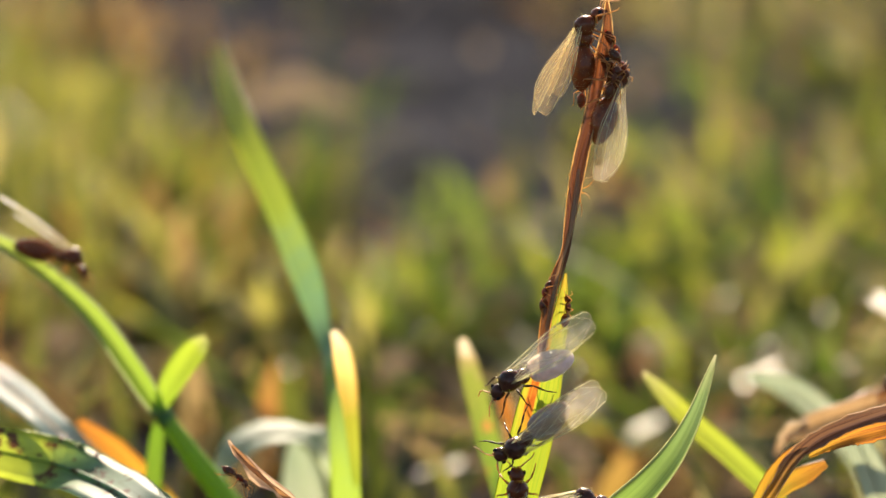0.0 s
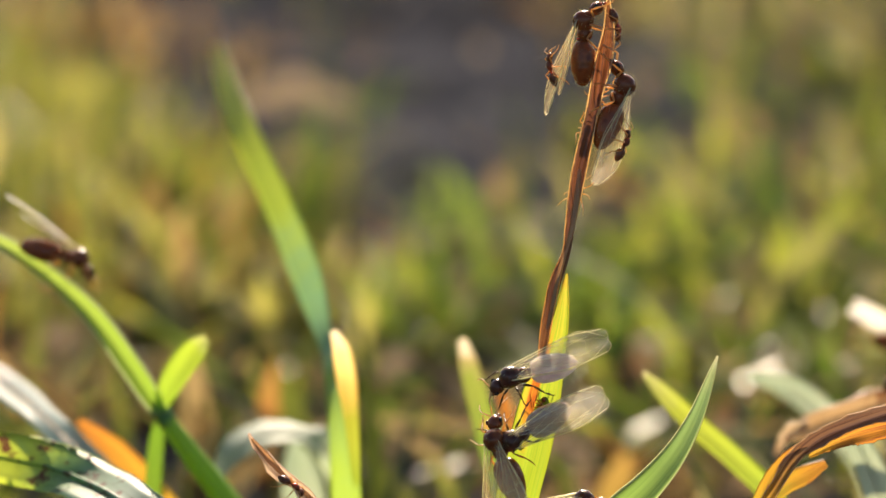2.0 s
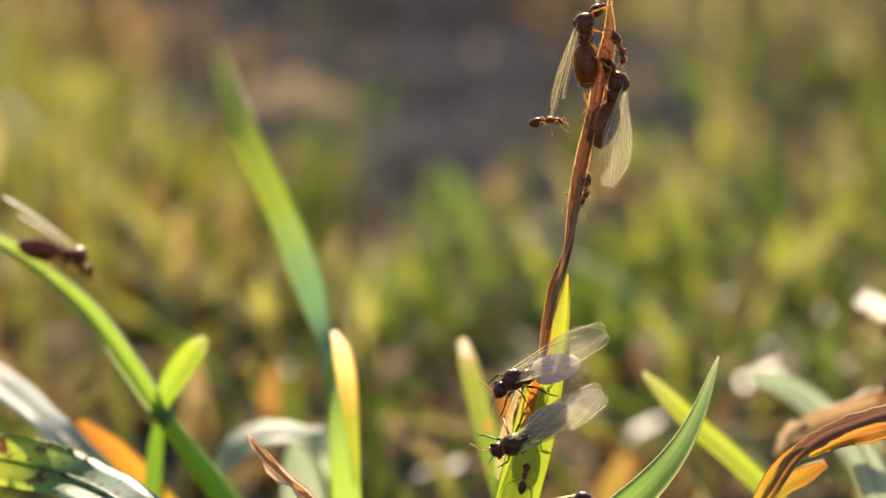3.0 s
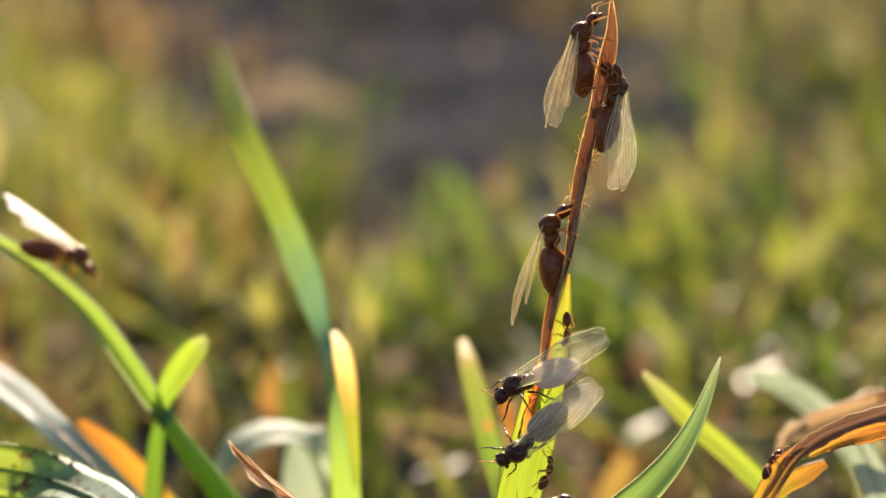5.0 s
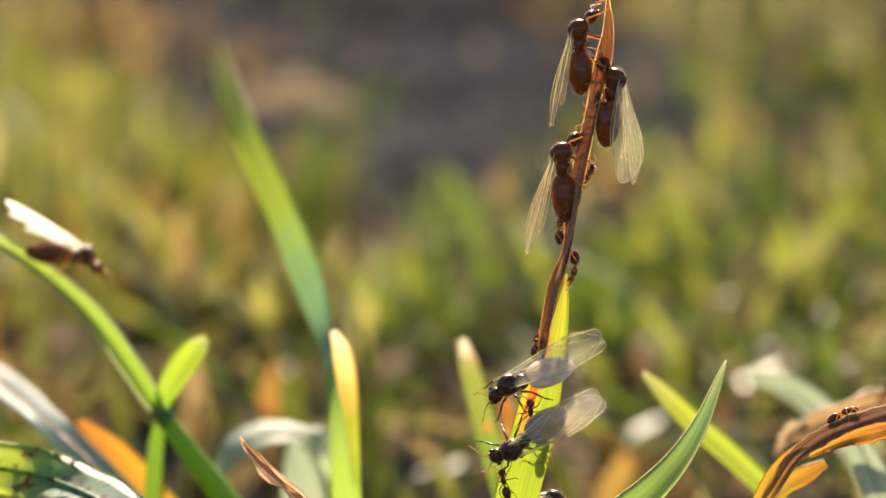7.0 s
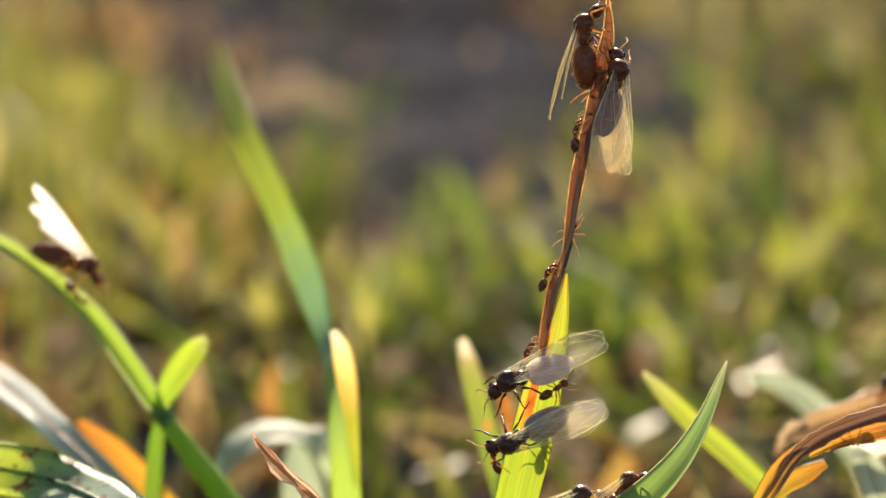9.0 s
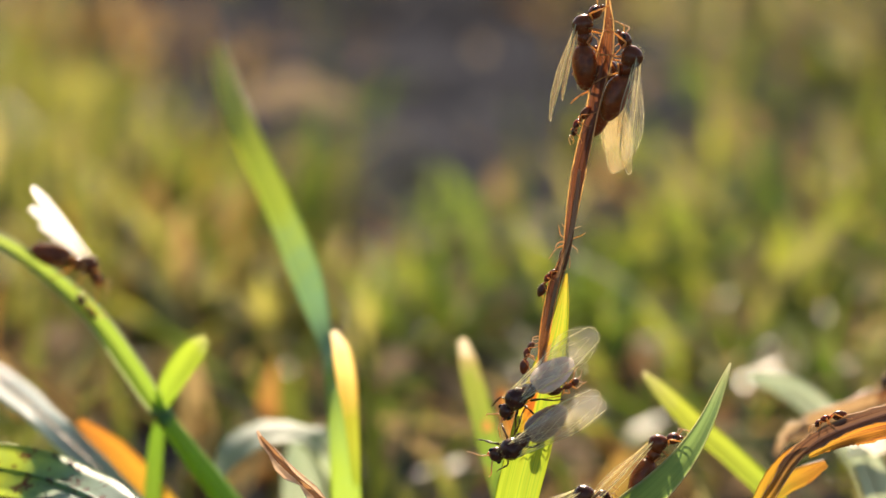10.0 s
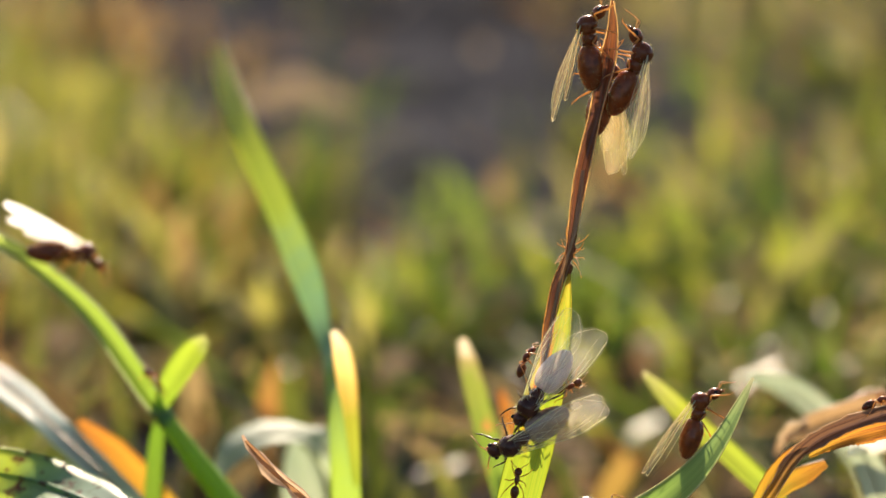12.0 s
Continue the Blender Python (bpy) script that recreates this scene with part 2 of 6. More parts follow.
skin_orange = leaf_skin("orange_leaf", [(0.0, (0.3, 0.28, 0.05)), (0.72, (0.5, 0.42, 0.05)), (0.86, (0.6, 0.36, 0.05)), (0.94, (0.55, 0.26, 0.05)), (1.0, (0.45, 0.2, 0.05))], trans=0.6, stripes=(0.46, 0.2, 0.03), spots=(0.3, 0.12, 0.03), spot_at=0.64, spot_scale=260.0)
skin_ember = leaf_skin("ember_leaf_edge", [(0.0, (0.6, 0.42, 0.05)), (0.25, (0.58, 0.3, 0.05)), (0.6, (0.55, 0.24, 0.04)), (1.0, (0.55, 0.22, 0.05))], trans=0.55, stripes=(0.24, 0.09, 0.03))
skin_yolk = leaf_skin("yellow_orange_leaf", [(0.0, (0.32, 0.36, 0.04)), (0.45, (0.42, 0.31, 0.04)), (0.75, (0.42, 0.21, 0.035)), (1.0, (0.34, 0.14, 0.035))], trans=0.55, spots=(0.3, 0.13, 0.03), spot_at=0.58, stripes=(0.42, 0.24, 0.03))
skin_tan = leaf_skin("tan_crumpled_leaf", [(0.0, (0.42, 0.3, 0.17)), (0.6, (0.72, 0.58, 0.42)), (0.85, (0.58, 0.4, 0.24)), (1.0, (0.44, 0.3, 0.17))], trans=0.35, rough=0.4, gloss=0.8, spots=(0.22, 0.1, 0.04), spot_at=0.53, spot_scale=170.0)
skin_ochre = leaf_skin("ochre_leaf", [(0.0, (0.22, 0.22, 0.05)), (0.7, (0.36, 0.28, 0.07)), (1.0, (0.4, 0.27, 0.09))], trans=0.5)
skin_rust = leaf_skin("rusty_leaf", [(0.0, (0.3, 0.16, 0.05)), (0.7, (0.42, 0.2, 0.06)), (1.0, (0.46, 0.26, 0.1))], trans=0.45)
skin_gold = leaf_skin("golden_dry_leaf", [(0.0, (0.3, 0.42, 0.05)), (0.4, (0.42, 0.46, 0.06)), (0.58, (0.88, 0.64, 0.18)), (0.85, (0.9, 0.68, 0.32)), (1.0, (0.9, 0.84, 0.76))], trans=0.72)
skin_curl = leaf_skin("curled_dry_leaf", [(0.0, (0.5, 0.36, 0.26)), (1.0, (0.82, 0.66, 0.56))], trans=0.4, rough=0.3, gloss=1.0, stripes=(0.5, 0.32, 0.24))
skin_brown = leaf_skin("brown_edged_leaf", [(0.0, (0.4, 0.36, 0.06)), (0.64, (0.75, 0.52, 0.05)), (0.71, (0.5, 0.26, 0.05)), (0.77, (0.24, 0.13, 0.085)), (1.0, (0.27, 0.16, 0.12))], trans=0.32, rough=0.35, gloss=0.8, veins=60, stripes=(0.09, 0.045, 0.035), rim=(0.55, 0.34, 0.16))
skin_fresh = leaf_skin("fresh_green_blade", [(0.0, (0.26, 0.44, 0.06)), (1.0, (0.25, 0.43, 0.08))], trans=0.6, rough=0.4, rim=(0.55, 0.62, 0.36))
skin_fresh_tip = leaf_skin("fresh_green_tip", [(0.0, (0.25, 0.43, 0.08)), (0.5, (0.25, 0.43, 0.1)), (0.85, (0.25, 0.4, 0.17)), (0.94, (0.36, 0.46, 0.24)), (1.0, (0.7, 0.7, 0.55))], trans=0.6, rough=0.4, rim=(0.55, 0.62, 0.36))
skin_lime = leaf_skin("lime_blade", [(0.0, (0.24, 0.36, 0.05)), (0.7, (0.3, 0.42, 0.05)), (0.92, (0.36, 0.44, 0.06)), (0.965, (0.36, 0.4, 0.14)), (1.0, (0.7, 0.66, 0.46))], trans=0.6)
skin_behind = leaf_skin("dull_green_blade", [(0.0, (0.17, 0.3, 0.04)), (0.8, (0.2, 0.33, 0.05)), (0.93, (0.27, 0.34, 0.07)), (0.97, (0.4, 0.34, 0.18)), (1.0, (0.8, 0.74, 0.64))], trans=0.55, spots=(0.5, 0.25, 0.08), spot_at=0.62, spot_scale=300.0)
skin_node = limb_skin("dark_stalk_knot", (0.09, 0.2, 0.04), 0.3)
skin_queen = chitin("brown_black_shell", (0.035, 0.012, 0.007), (0.13, 0.042, 0.021), 0.26, sss=0.35)
skin_queen_brown = chitin("dark_brown_shell", (0.07, 0.018, 0.005), (0.24, 0.06, 0.013), 0.25, sss=0.4)
skin_gaster = chitin("red_brown_shell", (0.11, 0.025, 0.006), (0.33, 0.08, 0.015), 0.25, sss=0.5)
# Very pale base paints in the sky's sheen off the wings lying above.
skin_silk_sheen = chitin("silky_brown_shell", (0.58, 0.43, 0.4), (0.95, 0.8, 0.77), 0.42, sss=0.85, silk=1.0)
skin_silk_brown = chitin("silky_dark_brown_shell", (0.15, 0.075, 0.05), (0.46, 0.3, 0.23), 0.42, sss=0.3, silk=0.35)
skin_worker = chitin("worker_shell", (0.06, 0.018, 0.006), (0.2, 0.07, 0.022), 0.28, sss=0.45)
skin_eye = chitin("eye", (0.004, 0.003, 0.003), (0.01, 0.008, 0.006), 0.15)
skin_leg = limb_skin("amber_leg", (0.42, 0.28, 0.13), 0.62)
skin_leg_dark = limb_skin("dark_brown_leg", (0.07, 0.035, 0.02), 0.25)
skin_feeler = limb_skin("feeler", (0.42, 0.32, 0.21), 0.5)
skin_wing = wing_skin("wing_membrane", 0.94, (1.0, 0.95, 0.86), 0.055, 0.1)
skin_wing_amber = wing_skin("amber_wing_membrane", 0.8, (1.0, 0.76, 0.38), 0.05, 0.25)
skin_wing_clear = wing_skin("clear_wing_membrane", 0.89, (1.0, 0.9, 0.68), 0.05, 0.1)
skin_wing_tan = wing_skin("tan_wing_membrane", 0.3, (0.95, 0.74, 0.46), 0.06)
# Milky white membrane imitates the sun's glint on the far ant's wings.
skin_wing_glint = wing_skin("cloudy_wing_membrane", 0.5, (0.96, 0.92, 0.85), 0.05, 0.2)
# Nearly opaque white stands in for sunlight glaring off a clear wing.
skin_wing_glare = wing_skin("pale_wing_membrane", 0.1, (1.0, 0.98, 0.94), 0.08, 0.15)
skin_vein = limb_skin("wing_vein", (0.78, 0.66, 0.46), 0.6)
skin_hair = limb_skin("golden_hair", (0.75, 0.58, 0.32), 0.6)
skin_soil = soil_skin()
skin_turf = turf_skin("turf_green", [(0.0, (0.025, 0.038, 0.011)), (0.35, (0.075, 0.105, 0.024)), (0.65, (0.17, 0.2, 0.05)), (0.85, (0.29, 0.29, 0.15)), (1.0, (0.38, 0.35, 0.25))], 0.45, 0.38)
skin_hay = turf_skin("turf_straw", [(0.0, (0.1, 0.075, 0.05)), (0.45, (0.2, 0.16, 0.1)), (0.78, (0.31, 0.245, 0.16)), (0.9, (0.42, 0.35, 0.25)), (1.0, (0.42, 0.21, 0.1))], 0.4, 0.9, False, 0.03)
skin_tuft = turf_skin("tuft_green", [(0.0, (0.04, 0.085, 0.02)), (0.5, (0.13, 0.2, 0.04)), (1.0, (0.27, 0.31, 0.065))], 0.55, 0.36, True)
skin_lime_tuft = turf_skin("tuft_lime", [(0.0, (0.09, 0.125, 0.03)), (0.5, (0.25, 0.28, 0.06)), (0.85, (0.4, 0.41, 0.14)), (1.0, (0.54, 0.5, 0.26))], 0.5, 0.42, True)
skin_hay_tuft = turf_skin("tuft_tan", [(0.0, (0.3, 0.16, 0.07)), (0.5, (0.4, 0.26, 0.13)), (1.0, (0.46, 0.37, 0.23))], 0.35, 0.8, True, 0.1)
skin_straw = leaf_skin("bleached_leaf", [(0.0, (0.31, 0.25, 0.2)), (1.0, (0.4, 0.33, 0.27))], trans=0.3, rough=0.7, gloss=0.1)
skin_litter = turf_skin("litter", [(0.0, (0.025, 0.0265, 0.032)), (0.5, (0.055, 0.058, 0.068)), (0.8, (0.13, 0.133, 0.148)), (0.92, (0.21, 0.205, 0.21)), (1.0, (0.28, 0.265, 0.255))], 0.1, 0.8, False, 0.0)


# ---- mesh helpers ----
def mesh_from(name, bm, material, smooth=True):
    me = bpy.data.meshes.new(name)
    bmesh.ops.recalc_face_normals(bm, faces=bm.faces)
    for f in bm.faces:
        f.smooth = smooth
    bm.to_mesh(me)
    bm.free()
    me.materials.append(material)
    return me


def part(name, bm, material, parent=None, label=""):
    ob = new(name, mesh_from(name, bm, material))
    ob.parent = parent
    return tagged(ob, label)


def smooth_path(points, n):
    """A smooth line through a few points, evenly spaced (centripetal Catmull-Rom)."""
    p = [np.array(q, float) for q in points]
    p = [2 * p[0] - p[1]] + p + [2 * p[-1] - p[-2]]
    t = [0.0]
    for a, b in zip(p, p[1:]):
        t.append(t[-1] + max(1e-5, float(np.linalg.norm((b - a)[:3]))) ** 0.5)
    lengths = [float(np.linalg.norm((b - a)[:3])) for a, b in zip(p[1:-1], p[2:-1])]
    total, out, k, passed = sum(lengths), [], 0, 0.0
    for i in range(n + 1):
        s = i / n * total
        while k < len(lengths) - 1 and s > passed + lengths[k]:
            passed += lengths[k]
            k += 1
        u = min(1.0, (s - passed) / lengths[k])
        q, w = p[k:k + 4], t[k:k + 4]
        x = w[1] + (w[2] - w[1]) * u
        a = [q[j] * (w[j + 1] - x) / (w[j + 1] - w[j]) + q[j + 1] * (x - w[j]) / (w[j + 1] - w[j]) for j in range(3)]
        b = [a[j] * (w[j + 2] - x) / (w[j + 2] - w[j]) + a[j + 1] * (x - w[j]) / (w[j + 2] - w[j]) for j in range(2)]
        out.append(b[0] * (w[2] - x) / (w[2] - w[1]) + b[1] * (x - w[1]) / (w[2] - w[1]))
    return out


def blade_mesh(points, n=36, fold=0.25, cols=6, ragged=0.0, seed=1):
    """A leaf blade through points (x, y, z, width, turn): turn is how far, in degrees, its face is turned from the front. fold: depth of the crease.
    A thin leaf with thickened edges, which lets light through."""
    rnd = random.Random(seed)
    line = smooth_path(points, n)
    bm = bmesh.new()
    layer = bm.loops.layers.uv.new("UVMap")
    grid = []
    for i, q in enumerate(line):
        c = Vector(q[:3])
        t = Vector(line[min(i + 1, n)][:3]) - Vector(line[max(i - 1, 0)][:3])
        t.normalize()
        side = t.cross(FRONT)
        side = side.normalized() if side.length > 1e-6 else Vector((1, 0, 0))
        face = side.cross(t).normalized()
        a = radians(q[4])
        side, face = side * math.cos(a) + face * math.sin(a), face * math.cos(a) - side * math.sin(a)
        row = []
        w = q[3] * 0.5
        for j in range(cols + 1):
            u = j / cols * 2 - 1
            r = w * (1 + (ragged * (rnd.random() - 0.5) if abs(u) > 0.9 else 0))
            off = side * (u * r) + face * (w * fold * (abs(u) ** 1.3 - 0.5) * 1.2)
            row.append((bm.verts.new(c + off), u, i / n))
        lip = min(0.00007, w * 0.2)
        for end, u in ((0, -1), (-1, 1)):
            v = row[end][0].co
            rim = [(bm.verts.new(v + face * lip), u, i / n), (bm.verts.new(v + side * (u * lip)), u, i / n), (bm.verts.new(v - face * lip), u, i / n)]
            row = rim + row if end == 0 else row + rim[::-1]
        grid.append(row)

    def quad(*vs):
        f = bm.faces.new([v[0] for v in vs])
        for loop, v in zip(f.loops, vs):
            loop[layer].uv = (v[1] * 0.5 + 0.5, v[2])

    for i in range(n):
        for j in range(cols + 6):
            quad(grid[i][j], grid[i][j + 1], grid[i + 1][j + 1], grid[i + 1][j])
    return bm


def tube_mesh(points, n=12, sides=8, flat=1.0):
    """A tapered round limb through points (x, y, z, radius)."""
    line = smooth_path(points, n)
    bm = bmesh.new()
    layer = bm.loops.layers.uv.new("UVMap")
    rings = []
    up = Vector((0.13, 0.4, 0.9)).normalized()
    for i, q in enumerate(line):
        t = (Vector(line[min(i + 1, n)][:3]) - Vector(line[max(i - 1, 0)][:3])).normalized()
        a = t.cross(up).normalized()
        b = t.cross(a)
        rings.append([bm.verts.new(Vector(q[:3]) + (a * math.cos(k * math.tau / sides) + b * (flat * math.sin(k * math.tau / sides))) * max(q[3], 1e-6)) for k in range(sides)])
    for i in range(n):
        for k in range(sides):
            f = bm.faces.new((rings[i][k], rings[i][(k + 1) % sides], rings[i + 1][(k + 1) % sides], rings[i + 1][k]))
            for loop, (uu, vv) in zip(f.loops, ((k, i), (k + 1, i), (k + 1, i + 1), (k, i + 1))):
                loop[layer].uv = (uu / sides, vv / n)
    bm.faces.new(rings[0])
    bm.faces.new(rings[-1])
    return bm


def segmented(pts, r0, r1, bulge=0.25, sides=6):
    """A jointed limb: straight pieces, thick in the middle and pinched at the joints."""
    bm = bmesh.new()
    total = len(pts) - 1
    for s in range(total):
        a, b = Vector(pts[s]), Vector(pts[s + 1])
        ra, rb = r0 + (r1 - r0) * s / total, r0 + (r1 - r0) * (s + 1) / total
        t = (b - a).normalized()
        e = t.orthogonal().normalized()
        g = t.cross(e)
        rings = []
        for u, k in ((0.0, 0.55), (0.12, 0.9), (0.45, 1 + bulge), (0.85, 0.95), (1.0, 0.6)):
            c, r = a.lerp(b, u), (ra + (rb - ra) * u) * k
            rings.append([bm.verts.new(c + (e * math.cos(q * math.tau / sides) + g * math.sin(q * math.tau / sides)) * r) for q in range(sides)])
        for i in range(len(rings) - 1):
            for q in range(sides):
                bm.faces.new((rings[i][q], rings[i][(q + 1) % sides], rings[i + 1][(q + 1) % sides], rings[i + 1][q]))
        bm.faces.new(rings[0])
        bm.faces.new(rings[-1])
    return bm


def loft(rows, sides=20):
    """A rounded body along x from rows (x, z centre, half width, half height)."""
    bm = bmesh.new()
    rings = []
    for x, zc, ry, rz in rows:
        rings.append([bm.verts.new((x, ry * math.cos(k * math.tau / sides), zc + rz * math.sin(k * math.tau / sides))) for k in range(sides)])
    for i in range(len(rings) - 1):
        for k in range(sides):
            bm.faces.new((rings[i][k], rings[i][(k + 1) % sides], rings[i + 1][(k + 1) % sides], rings[i + 1][k]))
    bm.faces.new(rings[0])
    bm.faces.new(rings[-1])
    return bm


def body_rows(x0, x1, ry, rz, n=14, front=0.5, back=0.5, zc=0.0, arch=0.0, ridges=0, ridge=0.04):
    """Rows of an egg-shaped body from x0 to x1; front and back set how blunt its ends are; ridges: overlapping plates."""
    rows = []
    for i in range(n + 1):
        u = 0.5 - 0.5 * math.cos(math.pi * i / n)
        s = (max(u, 1e-4) ** back) * (max(1 - u, 1e-4) ** front)
        peak = back / (back + front)
        s /= (peak ** back) * ((1 - peak) ** front)
        s = max(s, 0.03)
        if ridges:
            s *= 1 + ridge * ((u * ridges) % 1.0 - 0.5)
        rows.append((x0 + (x1 - x0) * u, zc + arch * 4 * u * (1 - u), ry * s, rz * s))
    return rows


# ---- ants ----
def wing_span(u):
    """How wide a wing is along its length, narrow at the root and round at the tip."""
    return 0.1 + 0.9 * math.sin(math.pi / 2 * u / 0.68) ** 1.5 if u < 0.68 else math.sqrt(max(0.0, 1 - ((u - 0.68) / 0.32) ** 2.2))


def wing_rise(length, u, f):
    return length * (0.03 * math.sin(math.pi * u) * (1 - (f + 0.1) ** 2) + 0.008 * math.sin(f * 9 + u * 5))


def wing_mesh(length, width, side, seed=0, torn=0.0):
    """A wing in its own plane: root at the origin, tip along -x, leading edge to +y; slightly cambered."""
    rnd = random.Random(seed)
    bm = bmesh.new()
    n, cols = 30, 8
    rows = []
    for i in range(n + 1):
        u = 1 - (1 - i / n) ** 1.5
        tear = 1 - torn * rnd.random() * (u > 0.45)
        row = []
        for j in range(cols + 1):
            f = 0.3 - j / cols
            y = width * wing_span(u) * (f if f > -0.2 else -0.2 + (f + 0.2) * tear)
            row.append(bm.verts.new((-length * u, side * y, wing_rise(length, u, f))))
        rows.append(row)
    for i in range(n):
        for j in range(cols):
            bm.faces.new((rows[i][j], rows[i][j + 1], rows[i + 1][j + 1], rows[i + 1][j]))
    bmesh.ops.remove_doubles(bm, verts=bm.verts, dist=length * 1e-4)
    return bm


def vein_mesh(length, width, side, hind=False):
    """The veins of a wing: lines of (way along the wing, way across it, thickness in mm)."""
    bm = bmesh.new()
    lines = [((0, 0.28), (0.3, 0.28), (0.6, 0.29), (0.95, 0.29)), ((0.02, 0.1), (0.35, 0.12), (0.55, 0.08), (0.9, -0.1)), ((0.05, -0.1), (0.35, -0.25), (0.6, -0.38), (0.8, -0.5)),
             ((0.42, 0.27), (0.5, 0.05), (0.5, -0.3)), ((0.62, 0.28), (0.7, 0.05), (0.76, -0.04)), ((0.05, -0.4), (0.3, -0.55), (0.5, -0.66)), ((0.96, 0.29), (0.995, 0.0), (0.97, -0.65)), ((0.5, -0.66), (0.75, -0.69), (0.97, -0.68))]
    sizes = (0.06, 0.02, 0.018, 0.016, 0.016, 0.014, 0.032, 0.026)
    if hind:
        lines, sizes = [lines[0], lines[2], lines[6]], (0.04, 0.012, 0.02)
    for line, r in zip(lines, sizes):
        pts = [(-length * u, side * f * width * wing_span(u), wing_rise(length, u, f), r * MM * (1 - 0.35 * u)) for u, f in line]
        tube = tube_mesh(pts, 12, 5)
        me = bpy.data.meshes.new("tmp")
        tube.to_mesh(me)
        tube.free()
        bm.from_mesh(me)
        bpy.data.meshes.remove(me)
    return bm


SHAPES = {}


def shape(key, build, material):
    """Meshes shared between ants of one kind."""
    if key not in SHAPES:
        SHAPES[key] = mesh_from(key, build(), material)
    return SHAPES[key]


def piece(name, key, build, material, parent, label=""):
    ob = new(name, shape(key, build, material))
    ob.parent = parent
    return tagged(ob, label)


def leg_points(side, k, reach, size):
    """The joints of a leg: k 0 front, 1 middle, 2 hind; side 1 left, -1 right."""
    out, fwd, down = reach
    hip = Vector((0, 0, 0))
    knee = hip + Vector((fwd * 0.5, side * out * 0.62, 0.42 * out)) * size
    shin = hip + Vector((fwd * 1.0, side * out * 1.0, -down * 0.55)) * size
    foot = hip + Vector((fwd * 1.35, side * out * 1.12, -down)) * size
    toe = foot + Vector((0.28 * (1 if fwd >= 0 else -1), side * 0.12, -0.06)) * size
    return [hip, knee, shin, foot, toe]


def fuzz(rows, count, length, seed):
    """Fine hairs standing off a body given by its rows (x, z centre, half width, half height)."""
    rnd = random.Random(seed)
    bm = bmesh.new()
    for _ in range(count):
        x, zc, ry, rz = rows[rnd.randrange(2, len(rows) - 2)]
        a = rnd.uniform(0, math.tau)
        p = Vector((x + rnd.uniform(-1, 1) * length, ry * math.cos(a), zc + rz * math.sin(a)))
        d = Vector((rnd.uniform(-0.7, 0.3), math.cos(a), math.sin(a))).normalized()
        e = d.orthogonal().normalized() * 0.00001
        g = d.cross(e)
        ring = [bm.verts.new(p - d * length * 0.3 + e), bm.verts.new(p - d * length * 0.3 - e * 0.5 + g), bm.verts.new(p - d * length * 0.3 - e * 0.5 - g)]
        tip = bm.verts.new(p + d * length * rnd.uniform(0.5, 1.1))
        for i in range(3):
            bm.faces.new((ring[i], ring[(i + 1) % 3], tip))
    return bm


def wing_pose(s, e, hind, splay, lift, roll):
    """Where a wing sits on its ant: e 1 left, -1 right; splay out to the side, lift off the back, roll like a roof."""
    turn = Matrix.Rotation(radians(lift - 3 * hind), 4, "Y") @ Matrix.Rotation(radians(-e * (splay + 1.5 * hind)), 4, "Z") @ Matrix.Rotation(radians(-e * roll), 4, "X")
    return Matrix.Translation(((2.1 - 0.75 * hind) * s, e * 0.75 * s, (1.15 - 0.2 * hind) * s)) @ turn


